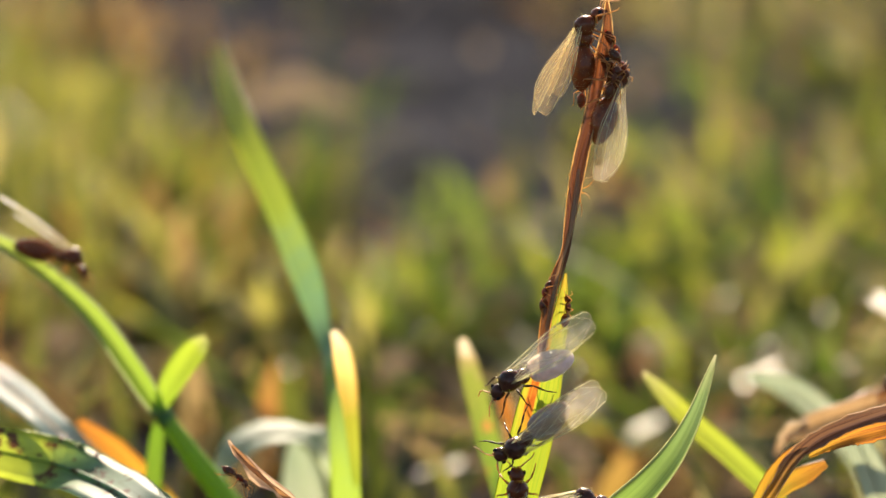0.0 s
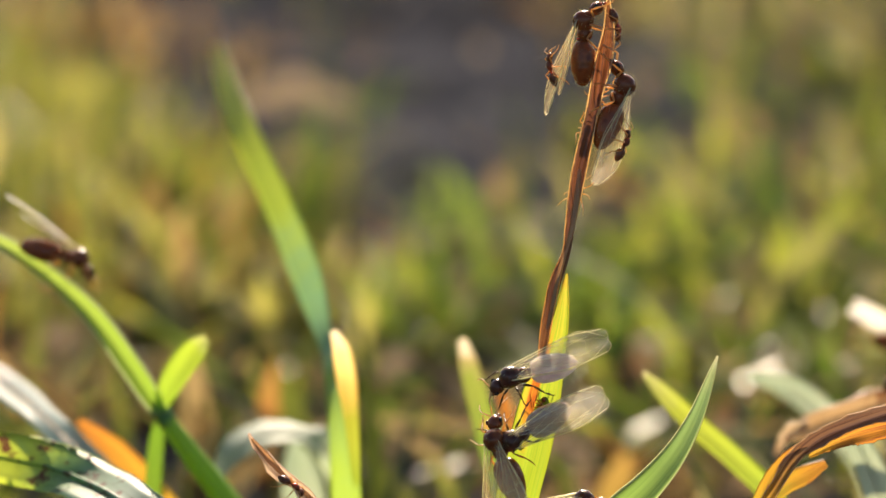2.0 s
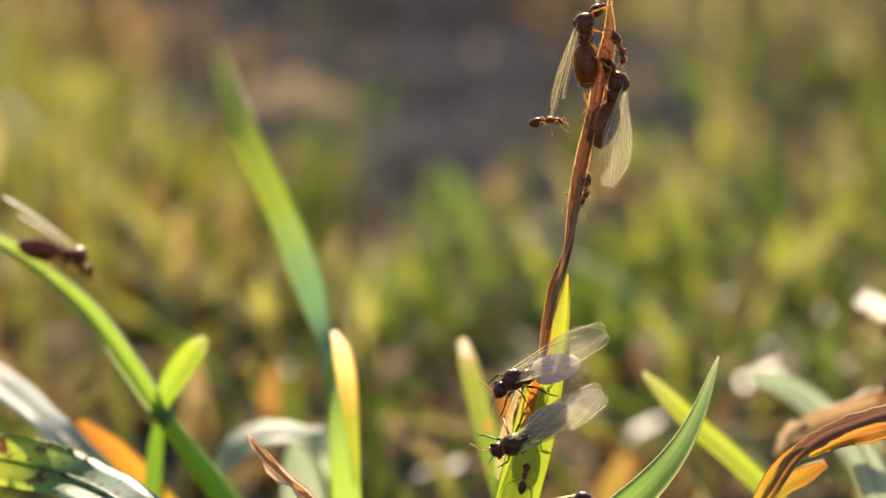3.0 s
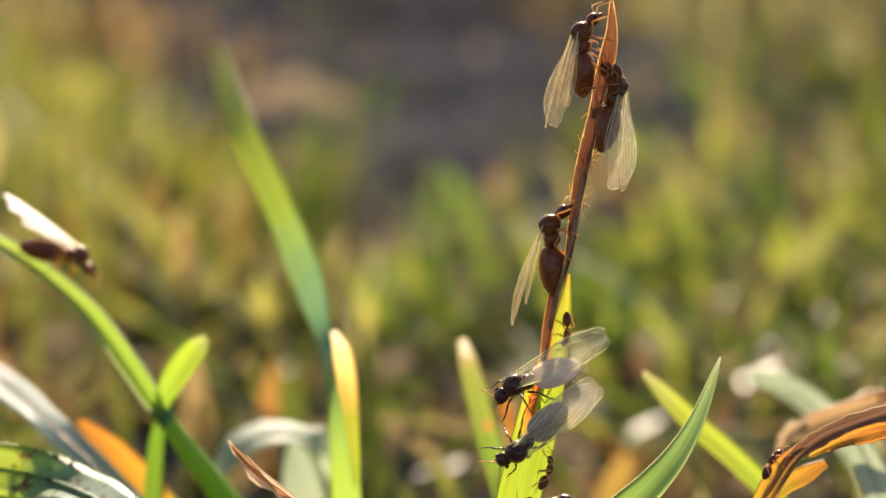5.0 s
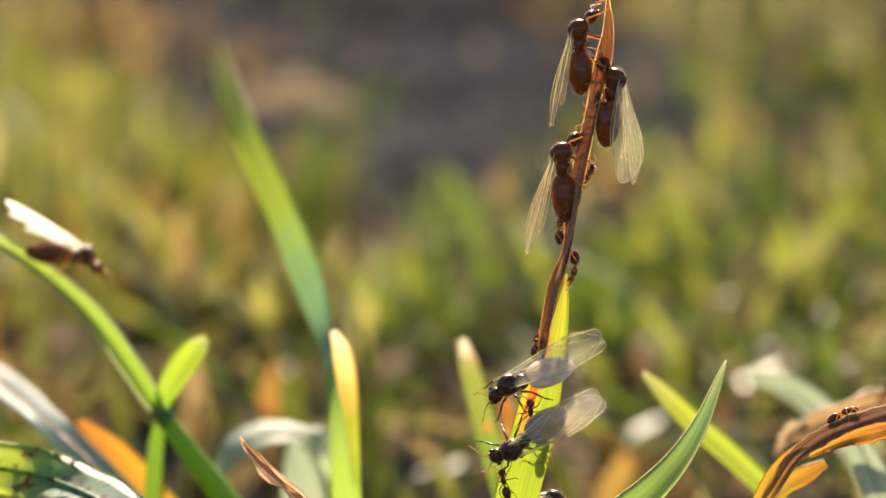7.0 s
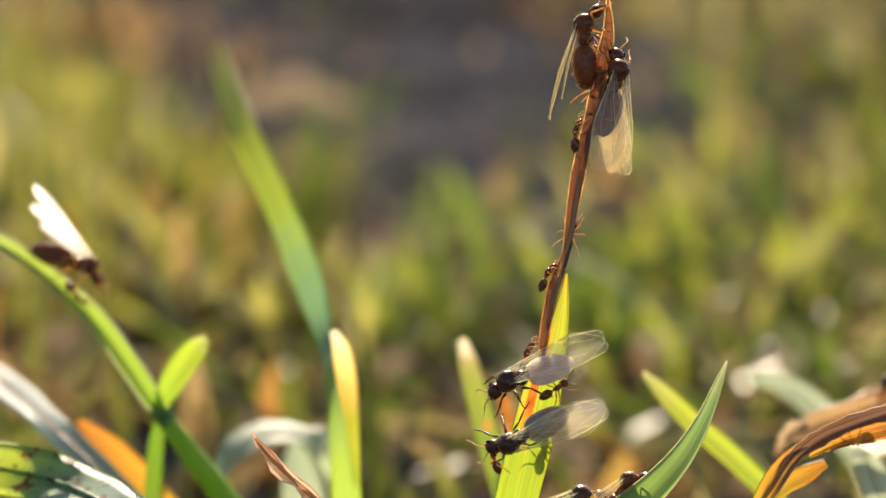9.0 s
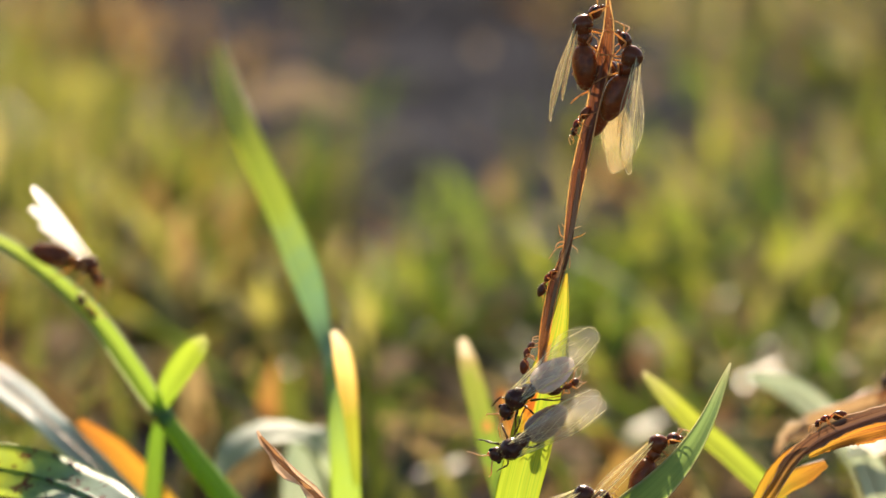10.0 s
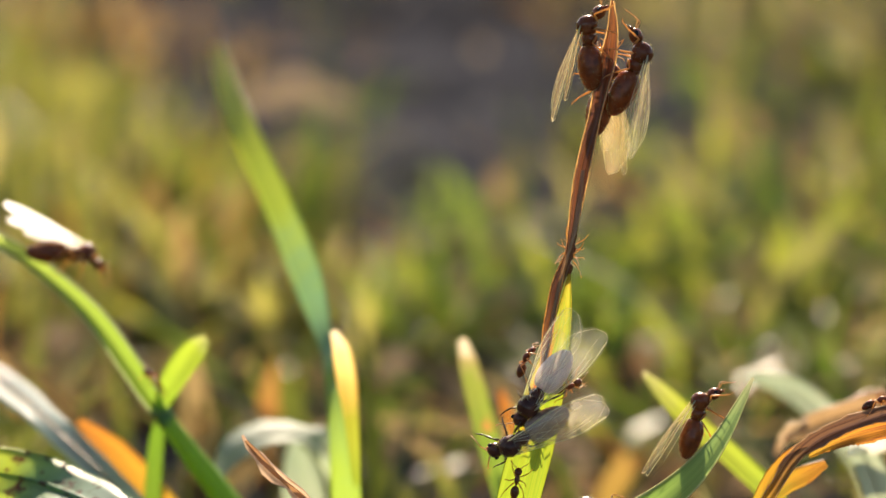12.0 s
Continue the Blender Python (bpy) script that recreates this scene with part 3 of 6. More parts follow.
def queen_ant(label, wing_splay=12.0, wing_lift=10.0, wing_roll=0.0, scale=1.0, torn=0.0, wings=None, wings_label="clear milky wing", shell=None, abdomen=None, legs=None):
    """A winged ant queen about 9 mm long. Its waist is the origin, its head along +x, its back along +z."""
    s = MM * scale
    q = tagged(new("winged_ant"), label, "ant", "winged ants on the grass")
    shell = shell or skin_queen
    key = "queen%.2f%s%s" % (scale, shell.name, abdomen.name if abdomen else "")
    piece("thorax", key + "_thorax", lambda: loft([(x, z, a, b) for x, z, a, b in body_rows(0.75 * s, 3.4 * s, 1.18 * s, 1.2 * s, 30, 0.4, 0.5, 0.15 * s, 0.28 * s, 3, 0.05)], 22), shell, q)
    piece("thorax", key + "_propodeum", lambda: loft(body_rows(-0.15 * s, 1.5 * s, 0.86 * s, 0.92 * s, 16, 0.42, 0.5), 18), shell, q)
    head = new("head", shape(key + "_head", lambda: loft(body_rows(-0.2 * s, 1.5 * s, 0.84 * s, 0.74 * s, 14, 0.46, 0.4), 20), shell))
    head.parent = q
    head.matrix_basis = pose(3.3 * s, 0, -0.45 * s, 0, 40, 0)
    for e in (1, -1):
        eye = piece("eye", key + "_eye", lambda: loft(body_rows(-0.28 * s, 0.28 * s, 0.16 * s, 0.24 * s, 8), 12), skin_eye, head)
        eye.location = (0.75 * s, e * 0.84 * s, 0.22 * s)
        feeler = piece("antenna", key + "_antenna%d" % e, lambda: segmented([(0, 0, 0), (0.5 * s, e * 0.75 * s, 0.55 * s), (0.95 * s, e * 1.15 * s, 0.35 * s), (1.45 * s, e * 1.4 * s, 0.05 * s), (2.0 * s, e * 1.5 * s, -0.25 * s)], 0.085 * s, 0.06 * s, 0.12), skin_feeler, head)
        feeler.location = (1.3 * s, e * 0.3 * s, 0.3 * s)
        jaw = piece("mandible", key + "_jaw%d" % e, lambda: loft([(0, 0, 0.25 * s, 0.2 * s), (0.3 * s, 0, 0.24 * s, 0.18 * s), (0.6 * s, -0.08 * s, 0.08 * s, 0.08 * s)], 8), skin_worker, head)
        jaw.matrix_basis = pose(1.4 * s, e * 0.35 * s, -0.1 * s, 0, 10, -e * 28)
    piece("waist", key + "_waist", lambda: loft([(-0.35 * s, 0, 0.24 * s, 0.22 * s), (-0.05 * s, 0.2 * s, 0.5 * s, 0.62 * s), (0.15 * s, 0.2 * s, 0.5 * s, 0.6 * s), (0.45 * s, 0, 0.26 * s, 0.24 * s)], 12), shell, q)
    gaster = piece("gaster", key + "_gaster", lambda: loft(body_rows(-5.2 * s, -0.05 * s, 1.55 * s, 1.42 * s, 40, 0.3, 0.48, 0.0, 0.0, 5, 0.03), 24), abdomen or skin_gaster, q, "silky grey-brown abdomen" if abdomen else "red-brown ringed abdomen")
    gaster.matrix_basis = pose(0, 0, 0.05 * s, 0, -8, 0)
    thorax_rows = body_rows(-0.1 * s, 3.4 * s, 1.2 * s, 1.22 * s, 30, 0.27, 0.5, 0.15 * s, 0.28 * s, 3, 0.05)
    piece("hair", key + "_hair", lambda: fuzz(thorax_rows, 240, 0.3 * s, 5), skin_hair, q, "fine golden hairs")
    piece("hair", key + "_hair_back", lambda: fuzz(body_rows(-5.2 * s, -0.05 * s, 1.55 * s, 1.42 * s, 20, 0.3, 0.48), 480, 0.28 * s, 6), skin_hair, gaster, "fine golden hairs")
    reaches = ((1.2, 1.4, 1.7), (1.3, -0.3, 1.8), (1.25, -2.0, 1.65))
    hips = ((2.7, -0.7), (1.9, -0.85), (1.1, -0.75))
    for k in range(3):
        for e in (1, -1):
            leg = piece("leg", key + "_leg%d%d" % (k, e), lambda: segmented(leg_points(e, k, reaches[k], s), 0.13 * s, 0.04 * s), legs or skin_leg, q)
            leg.location = (hips[k][0] * s, e * 0.7 * s, hips[k][1] * s)
    for e in (1, -1):
        for hind in (0, 1):
            length, width = ((11.2, 3.8) if not hind else (7.9, 2.7))
            wk = key + "_wing%d%d%.1f%s" % (hind, e, torn, wings.name if wings else "")
            wing = piece("hindwing" if hind else "forewing", wk, lambda: wing_mesh(length * s, width * s, e, 3 + hind, torn), wings or skin_wing, q, wings_label)
            wing.matrix_basis = wing_pose(s, e, hind, wing_splay, wing_lift, wing_roll)
            piece("vein", wk + "_vein", lambda: vein_mesh(length * s, width * s, e, bool(hind)), skin_vein, wing, "thin amber veins")
    return q


def worker_ant(label, scale=1.0):
    """A wingless worker about 3.8 mm long; waist at the origin, head along +x, back along +z."""
    s = MM * scale
    q = tagged(new("worker_ant"), label, "ant", "worker ants on the grass")
    key = "worker%.2f" % scale
    piece("thorax", key + "_thorax", lambda: loft(body_rows(0.1 * s, 1.25 * s, 0.3 * s, 0.36 * s, 12, 0.4, 0.55, 0.05 * s, 0.06 * s, 2, 0.1), 14), skin_worker, q)
    head = new("head", shape(key + "_head", lambda: loft(body_rows(-0.1 * s, 0.85 * s, 0.43 * s, 0.34 * s, 12, 0.5, 0.38), 14), skin_worker))
    head.parent = q
    head.matrix_basis = pose(1.28 * s, 0, 0.08 * s, 0, 25, 0)
    for e in (1, -1):
        eye = piece("eye", key + "_eye", lambda: loft(body_rows(-0.1 * s, 0.1 * s, 0.06 * s, 0.1 * s, 6), 8), skin_eye, head)
        eye.location = (0.38 * s, e * 0.38 * s, 0.12 * s)
        feeler = piece("antenna", key + "_antenna%d" % e, lambda: segmented([(0, 0, 0), (0.35 * s, e * 0.4 * s, 0.3 * s), (0.65 * s, e * 0.62 * s, 0.12 * s), (1.0 * s, e * 0.72 * s, -0.1 * s)], 0.055 * s, 0.05 * s, 0.1, 5), skin_feeler, head)
        feeler.location = (0.65 * s, e * 0.14 * s, 0.15 * s)
    piece("waist", key + "_waist", lambda: loft([(-0.15 * s, 0, 0.09 * s, 0.09 * s), (0, 0.1 * s, 0.13 * s, 0.2 * s), (0.15 * s, 0, 0.1 * s, 0.1 * s)], 8), skin_worker, q)
    gaster = piece("gaster", key + "_gaster", lambda: loft(body_rows(-1.65 * s, -0.05 * s, 0.5 * s, 0.5 * s, 24, 0.42, 0.6, 0, 0, 4, 0.06), 16), skin_worker, q)
    gaster.matrix_basis = pose(0, 0, 0, 0, -10, 0)
    piece("hair", key + "_hair", lambda: fuzz(body_rows(-1.65 * s, -0.05 * s, 0.5 * s, 0.5 * s, 14, 0.42, 0.6), 90, 0.14 * s, 8), skin_hair, gaster, "fine golden hairs")
    reaches = ((0.85, 0.9, 0.8), (1.0, -0.15, 0.85), (0.95, -1.3, 0.8))
    for k in range(3):
        for e in (1, -1):
            leg = piece("leg", key + "_leg%d%d" % (k, e), lambda: segmented(leg_points(e, k, reaches[k], s), 0.075 * s, 0.03 * s, 0.25, 5), skin_leg, q)
            leg.location = ((1.0 - 0.32 * k) * s, e * 0.2 * s, -0.15 * s)
    return q


def perch(place, heading, spin, lean=0.0):
    """The pose of an ant whose head points by heading (degrees, 0: to +x, 90: up) in the upright plane across the view.
    spin 0 shows its back, 90 turns its back to its own left as seen, -90 to its right; lean: head towards the viewer's side."""
    h, s, n = radians(heading), radians(spin), radians(lean)
    fwd = Vector((math.cos(h), 0, 0)) + RISE * math.sin(h)
    left = Vector((-math.sin(h), 0, 0)) + RISE * math.cos(h)
    out = FRONT
    fwd, out = fwd * math.cos(n) + out * math.sin(n), out * math.cos(n) - fwd * math.sin(n)
    up = out * math.cos(s) + left * math.sin(s)
    return Matrix.Translation(place) @ Matrix((fwd, up.cross(fwd), up)).transposed().to_4x4()


# ---- ground ----
def ground():
    bm = bmesh.new()
    radii = [0.0, 0.1, 0.2, 0.3, 0.4, 0.5, 0.6, 0.7, 0.85, 1.0, 1.5, 2.2, 3.2, 5, 8, 14, 30, 80, 300, 1200]
    rings = []
    for r in radii[1:]:
        ring = []
        for k in range(64):
            a = k * math.tau / 64
            x, y = r * math.cos(a), 0.6 + r * math.sin(a)
            z = 0.004 * (noise.noise((x * 3, y * 3, 0)) if 0.3 < math.hypot(x, y) < 6 else 0) - 0.004
            ring.append(bm.verts.new((x, y, z)))
        rings.append(ring)
    mid = bm.verts.new((0, 0.6, -0.004))
    for k in range(64):
        bm.faces.new((mid, rings[0][k], rings[0][(k + 1) % 64]))
        for i in range(len(rings) - 1):
            bm.faces.new((rings[i][k], rings[i + 1][k], rings[i + 1][(k + 1) % 64], rings[i][(k + 1) % 64]))
    ob = part("ground", bm, skin_soil)
    return tagged(ob, "grey-brown dry soil under a sparse lawn", "ground", kind="structure")


ground()


def turf(name, blades, material, label, category):
    """Many blades as one mesh. Each blade: x, y, height, width, azimuth of its lean, lean, twist."""
    n = 5
    b = np.array(blades)
    count = len(b)
    u = np.linspace(0, 1, n)[None, :]
    az, lean, tw = b[:, 4:5], b[:, 5:6], b[:, 6:7]
    r = b[:, 2:3] * lean * u ** 1.8
    cx = b[:, 0:1] + np.cos(az) * r
    cy = b[:, 1:2] + np.sin(az) * r
    cz = -0.012 + (b[:, 2:3] + 0.012) * u * (1 - 0.25 * np.minimum(lean, 1.5) * u)
    w = b[:, 3:4] * 0.5 * (1 - u ** 2.2) * (0.55 + 0.9 * u) + 0.0001
    sx, sy = np.cos(tw + 0.6 * u), np.sin(tw + 0.6 * u)
    left = np.stack([cx - sx * w, cy - sy * w, cz], -1)
    mid = np.stack([cx + sy * w * 0.35, cy - sx * w * 0.35, cz], -1)
    right = np.stack([cx + sx * w, cy + sy * w, cz], -1)
    verts = np.stack([left, mid, right], 2).reshape(-1, 3)
    base = (np.arange(count) * n * 3)[:, None, None]
    i = (np.arange(n - 1) * 3)[None, :, None]
    one = np.array([[0, 1, 4, 3], [1, 2, 5, 4]]).reshape(1, 1, 2, 4)
    faces = (base[..., None] + i[..., None] + one).reshape(-1, 4)
    me = bpy.data.meshes.new(name)
    me.from_pydata(verts.tolist(), [], faces.tolist())
    me.polygons.foreach_set("use_smooth", [True] * len(me.polygons))
    me.materials.append(material)
    return tagged(new(name, me), label, category, kind="stuff")


def scatter(count, x0, x1, y0, y1, h0, h1, w0, w1, lean0, lean1, seed, keep=None):
    rng = np.random.default_rng(seed)
    out = []
    while len(out) < count:
        x, y = rng.uniform(x0, x1), rng.uniform(y0, y1)
        if keep and rng.random() > keep(x, y):
            continue
        out.append((x, y, rng.uniform(h0, h1), rng.uniform(w0, w1), rng.uniform(0, math.tau), rng.uniform(lean0, lean1), rng.uniform(0, math.tau)))
    return out


def clumps(seed, size, sharp):
    """A patchy density over the plan."""
    def keep(x, y):
        if 0.045 < x < 0.1 and 0.39 < y < 0.56 and (x * 83.1 + y * 47.9) % 1.0 < 0.8:
            return 0.0
        if y > 0.31 and -0.06 - (y - 0.31) * 0.25 < x < 0.03 and (x * 97.3 + y * 61.7) % 1.0 < 0.92:
            return 0.0
        v = noise.noise((x / size + seed * 7.3, y / size, seed)) * 0.5 + 0.5
        return min(1.0, max(0.03, (v - 0.5) * sharp + 0.5))
    return keep


def thinning(keep):
    """A patch that thins out away from its middle."""
    def chance(x, y):
        far = max(0.0, math.hypot(x * 1.1, y - 0.38) - 0.3)
        return keep(x, y) * math.exp(-(far / 0.16) ** 2)
    return chance


def lawn(x, y):
    """The sparse lawn all round, but for the trodden spot between the viewpoint and the stems."""
    if y > 0.3 and -0.1 < x < 0.06 and y < 1.1:
        return 0.0
    gap = math.hypot(x, max(0.0, abs(y + 0.15) - 0.16))
    return 0.0 if gap < 0.09 else math.exp(-(math.hypot(x, y - 0.6) / 2.2) ** 2)


def cleared(blades, *gaps):
    """The blades, cropped to stubs in bare spots (from x, to x, from y, to y)."""
    return [(*b[:2], 0.001, 0.001, *b[4:]) if any(x0 < b[0] < x1 and y0 < b[1] < y1 for x0, x1, y0, y1 in gaps) else b for b in blades]


BARE = ((0.044, 0.058, 0.12, 0.17), (0.022, 0.036, 0.09, 0.14), (-0.022, 0.0, 0.25, 0.45), (0.043, 0.062, 0.28, 0.42), (0.028, 0.039, 0.14, 0.2), (-0.009, 0.002, 0.1, 0.18), (0.046, 0.057, 0.15, 0.24), (-0.08, -0.045, 0.07, 0.17))
turf("grass", cleared(scatter(1900, -0.75, 0.75, 0.06, 0.95, 0.012, 0.035, 0.002, 0.005, 0.1, 1.2, 11, thinning(clumps(1, 0.07, 5))), *BARE[:4]) + scatter(9000, -4.0, 4.0, -3.4, 4.6, 0.015, 0.05, 0.002, 0.005, 0.2, 1.3, 12, lawn), skin_turf, "patchy green and yellowing grass blades on dry soil", "grass")
turf("dry_grass", cleared(scatter(900, -0.34, 0.34, 0.16, 1.0, 0.005, 0.011, 0.004, 0.008, 0.2, 0.9, 27, thinning(clumps(9, 0.05, 3))) + scatter(480, -0.2, 0.2, 0.04, 0.36, 0.008, 0.022, 0.002, 0.005, 0.8, 2.6, 24, thinning(clumps(5, 0.06, 4))) + scatter(1500, -0.75, 0.75, 0.06, 0.95, 0.008, 0.03, 0.0015, 0.005, 0.6, 2.4, 21, thinning(clumps(4, 0.09, 4))), *BARE)
     + scatter(5000, -4.0, 4.0, -3.4, 4.6, 0.01, 0.05, 0.002, 0.005, 0.4, 2.2, 22, lawn), skin_hay, "straw-coloured dead grass lying among the green", "dry grass")
turf("leaf_litter", scatter(4200, -0.38, 0.38, 0.08, 1.25, 0.003, 0.008, 0.004, 0.012, 1.0, 3.5, 33) + scatter(4500, -3.0, 3.0, -2.4, 3.6, 0.003, 0.008, 0.003, 0.009, 1.5, 3.5, 31, lawn), skin_litter, "grey-brown crumbs and dead scraps lying on the soil", "litter")


BLADES = {}


def tuft(place, count, height, spread, material, label, seed, width=0.0042):
    """A tuft whose blades are parts; the blades share a few meshes."""
    rng = np.random.default_rng(seed)
    ob = tagged(new("grass_tuft"), label, "grass tuft", "grass tufts behind")
    ob.location = (place[0], place[1], -0.002)
    for _ in range(count):
        k = int(rng.integers(7))
        if (material.name, k) not in BLADES:
            one = turf("blade", [(0, 0, 0.03, width, 0.0, 0.12 + 0.2 * k, 1.57)], material, "", "")
            BLADES[material.name, k] = one.data
            bpy.data.objects.remove(one)
        leaf = new("blade", BLADES[material.name, k])
        leaf.parent = ob
        leaf.matrix_basis = pose(rng.normal(0, spread), rng.normal(0, spread), 0, rng.normal(0, 11), rng.normal(0, 11), rng.uniform(0, 360)) @ Matrix.Diagonal((rng.uniform(0.7, 1.3), rng.uniform(0.7, 1.3), height / 0.03 * rng.uniform(0.55, 1.15), 1))
    return ob


GREENS = "fresh green tuft of grass on dry soil"
LIMES = "yellow-green sunlit tuft of grass on dry soil"
HAYS = "tan withered tuft of grass on dry soil"
for k, (place, height, count, spread, skin, label) in enumerate((
        ((-0.00417, 0.21927, 0.00000), 0.030, 16, 0.006, skin_tuft, GREENS), ((0.01423, 0.22734, 0.00000), 0.026, 14, 0.006, skin_tuft, GREENS), ((0.03592, 0.24421, 0.00000), 0.025, 12, 0.007, skin_tuft, GREENS),
        ((0.04397, 0.26215, 0.00000), 0.030, 14, 0.008, skin_tuft, GREENS), ((0.00200, 0.30962, 0.00000), 0.022, 8, 0.006, skin_tuft, GREENS), ((-0.04034, 0.27155, 0.00000), 0.040, 18, 0.009, skin_tuft, GREENS),
        ((-0.04156, 0.21143, 0.00000), 0.022, 16, 0.01, skin_lime_tuft, LIMES), ((-0.06688, 0.31234, 0.00000), 0.030, 22, 0.016, skin_lime_tuft, LIMES), ((-0.08442, 0.31234, 0.00000), 0.030, 26, 0.018, skin_lime_tuft, LIMES),
        ((-0.09995, 0.34078, 0.00000), 0.026, 18, 0.014, skin_lime_tuft, LIMES), ((-0.07766, 0.24421, 0.00000), 0.030, 16, 0.012, skin_lime_tuft, LIMES), ((-0.02953, 0.20382, 0.00000), 0.02, 14, 0.01, skin_lime_tuft, LIMES),
        ((-0.01271, 0.19642, 0.00000), 0.026, 14, 0.007, skin_tuft, GREENS), ((0.02317, 0.19642, 0.00000), 0.026, 12, 0.008, skin_tuft, GREENS), ((0.04368, 0.19642, 0.00000), 0.022, 12, 0.008, skin_tuft, GREENS),
        ((0.06079, 0.28622, 0.00000), 0.026, 10, 0.008, skin_tuft, GREENS), ((0.06689, 0.22734, 0.00000), 0.036, 16, 0.009, skin_tuft, GREENS), ((0.08713, 0.34078, 0.00000), 0.026, 14, 0.012, skin_tuft, GREENS),
        ((0.08725, 0.26215, 0.00000), 0.032, 14, 0.012, skin_tuft, GREENS), ((0.05665, 0.38514, 0.00000), 0.016, 7, 0.010, skin_tuft, GREENS), ((0.08310, 0.43582, 0.00000), 0.018, 8, 0.012, skin_tuft, GREENS),
        ((0.11155, 0.46816, 0.00000), 0.030, 14, 0.016, skin_tuft, GREENS), ((-0.02303, 0.17540, 0.00000), 0.024, 12, 0.007, skin_tuft, GREENS), ((0.07046, 0.17540, 0.00000), 0.026, 16, 0.008, skin_tuft, GREENS),
        ((-0.05979, 0.26681, 0.00000), 0.026, 14, 0.010, skin_hay_tuft, HAYS), ((-0.02175, 0.27636, 0.00000), 0.014, 7, 0.007, skin_hay_tuft, HAYS), ((0.05000, 0.30163, 0.00000), 0.020, 8, 0.006, skin_hay_tuft, HAYS),
        ((-0.02876, 0.15600, 0.00000), 0.016, 12, 0.008, skin_tuft, GREENS), ((-0.00605, 0.15600, 0.00000), 0.012, 12, 0.008, skin_tuft, GREENS), ((0.02765, 0.14987, 0.00000), 0.012, 10, 0.008, skin_tuft, GREENS),
        ((-0.08427, 0.38514, 0.00000), 0.032, 20, 0.016, skin_lime_tuft, LIMES), ((-0.05940, 0.34078, 0.00000), 0.026, 16, 0.012, skin_lime_tuft, LIMES), ((-0.10297, 0.39892, 0.00000), 0.034, 20, 0.016, skin_lime_tuft, LIMES), ((-0.07200, 0.27155, 0.00000), 0.032, 18, 0.012, skin_lime_tuft, LIMES), ((-0.05080, 0.24421, 0.00000), 0.026, 12, 0.010, skin_lime_tuft, LIMES),
        ((-0.06016, 0.22734, 0.00000), 0.028, 14, 0.010, skin_hay_tuft, HAYS), ((-0.05454, 0.28622, 0.00000), 0.028, 14, 0.010, skin_hay_tuft, HAYS), ((-0.08794, 0.27636, 0.00000), 0.032, 16, 0.012, skin_lime_tuft, LIMES), ((-0.06993, 0.22734, 0.00000), 0.030, 14, 0.010, skin_lime_tuft, LIMES),
        ((-0.07125, 0.17540, 0.00000), 0.024, 14, 0.010, skin_hay_tuft, HAYS), ((-0.04028, 0.45165, 0.00000), 0.008, 8, 0.014, skin_tuft, GREENS), ((0.04038, 0.13519, 0.00000), 0.008, 10, 0.006, skin_hay_tuft, HAYS), ((-0.11128, 0.50336, 0.00000), 0.022, 22, 0.020, skin_hay_tuft, HAYS), ((-0.08718, 0.52215, 0.00000), 0.018, 20, 0.020, skin_hay_tuft, HAYS), ((-0.12814, 0.55200, 0.00000), 0.022, 22, 0.024, skin_hay_tuft, HAYS), ((-0.09566, 0.46816, 0.00000), 0.016, 14, 0.018, skin_lime_tuft, LIMES), ((0.05496, 0.19642, 0.00000), 0.014, 18, 0.010, skin_tuft, GREENS), ((0.04719, 0.16876, 0.00000), 0.010, 18, 0.010, skin_hay_tuft, HAYS), ((0.02663, 0.13236, 0.00000), 0.006, 26, 0.010, skin_hay_tuft, HAYS), ((0.03220, 0.16230, 0.00000), 0.012, 14, 0.010, skin_tuft, GREENS), ((0.05544, 0.15600, 0.00000), 0.014, 14, 0.010, skin_tuft, GREENS), ((0.00065, 0.22734, 0.00000), 0.016, 12, 0.010, skin_tuft, GREENS))):
    tuft(place, count, height, spread, skin, label, 100 + k)


def dead_leaf(place, length, width, turn, seed):
    """A dry curled leaf lying on the soil."""
    rnd = random.Random(seed)
    rows = [(length * (u - 0.5) * math.cos(turn), length * (u - 0.5) * math.sin(turn), 0.003 + 0.12 * length * math.sin(math.pi * u) * rnd.uniform(0.7, 1.2), width * max(0.1, math.sin(math.pi * min(0.97, u + 0.03))), 40 * rnd.uniform(-1, 1)) for u in (0, 0.25, 0.5, 0.75, 1)]
    ob = part("dead_leaf", blade_mesh(rows, 14, 0.5, 4, 0.2, seed), skin_straw)
    ob.location = (place[0], place[1], 0)
    return tagged(ob, "bleached curled dead leaf lying on the soil", "dead leaf", "dead leaves on the soil")


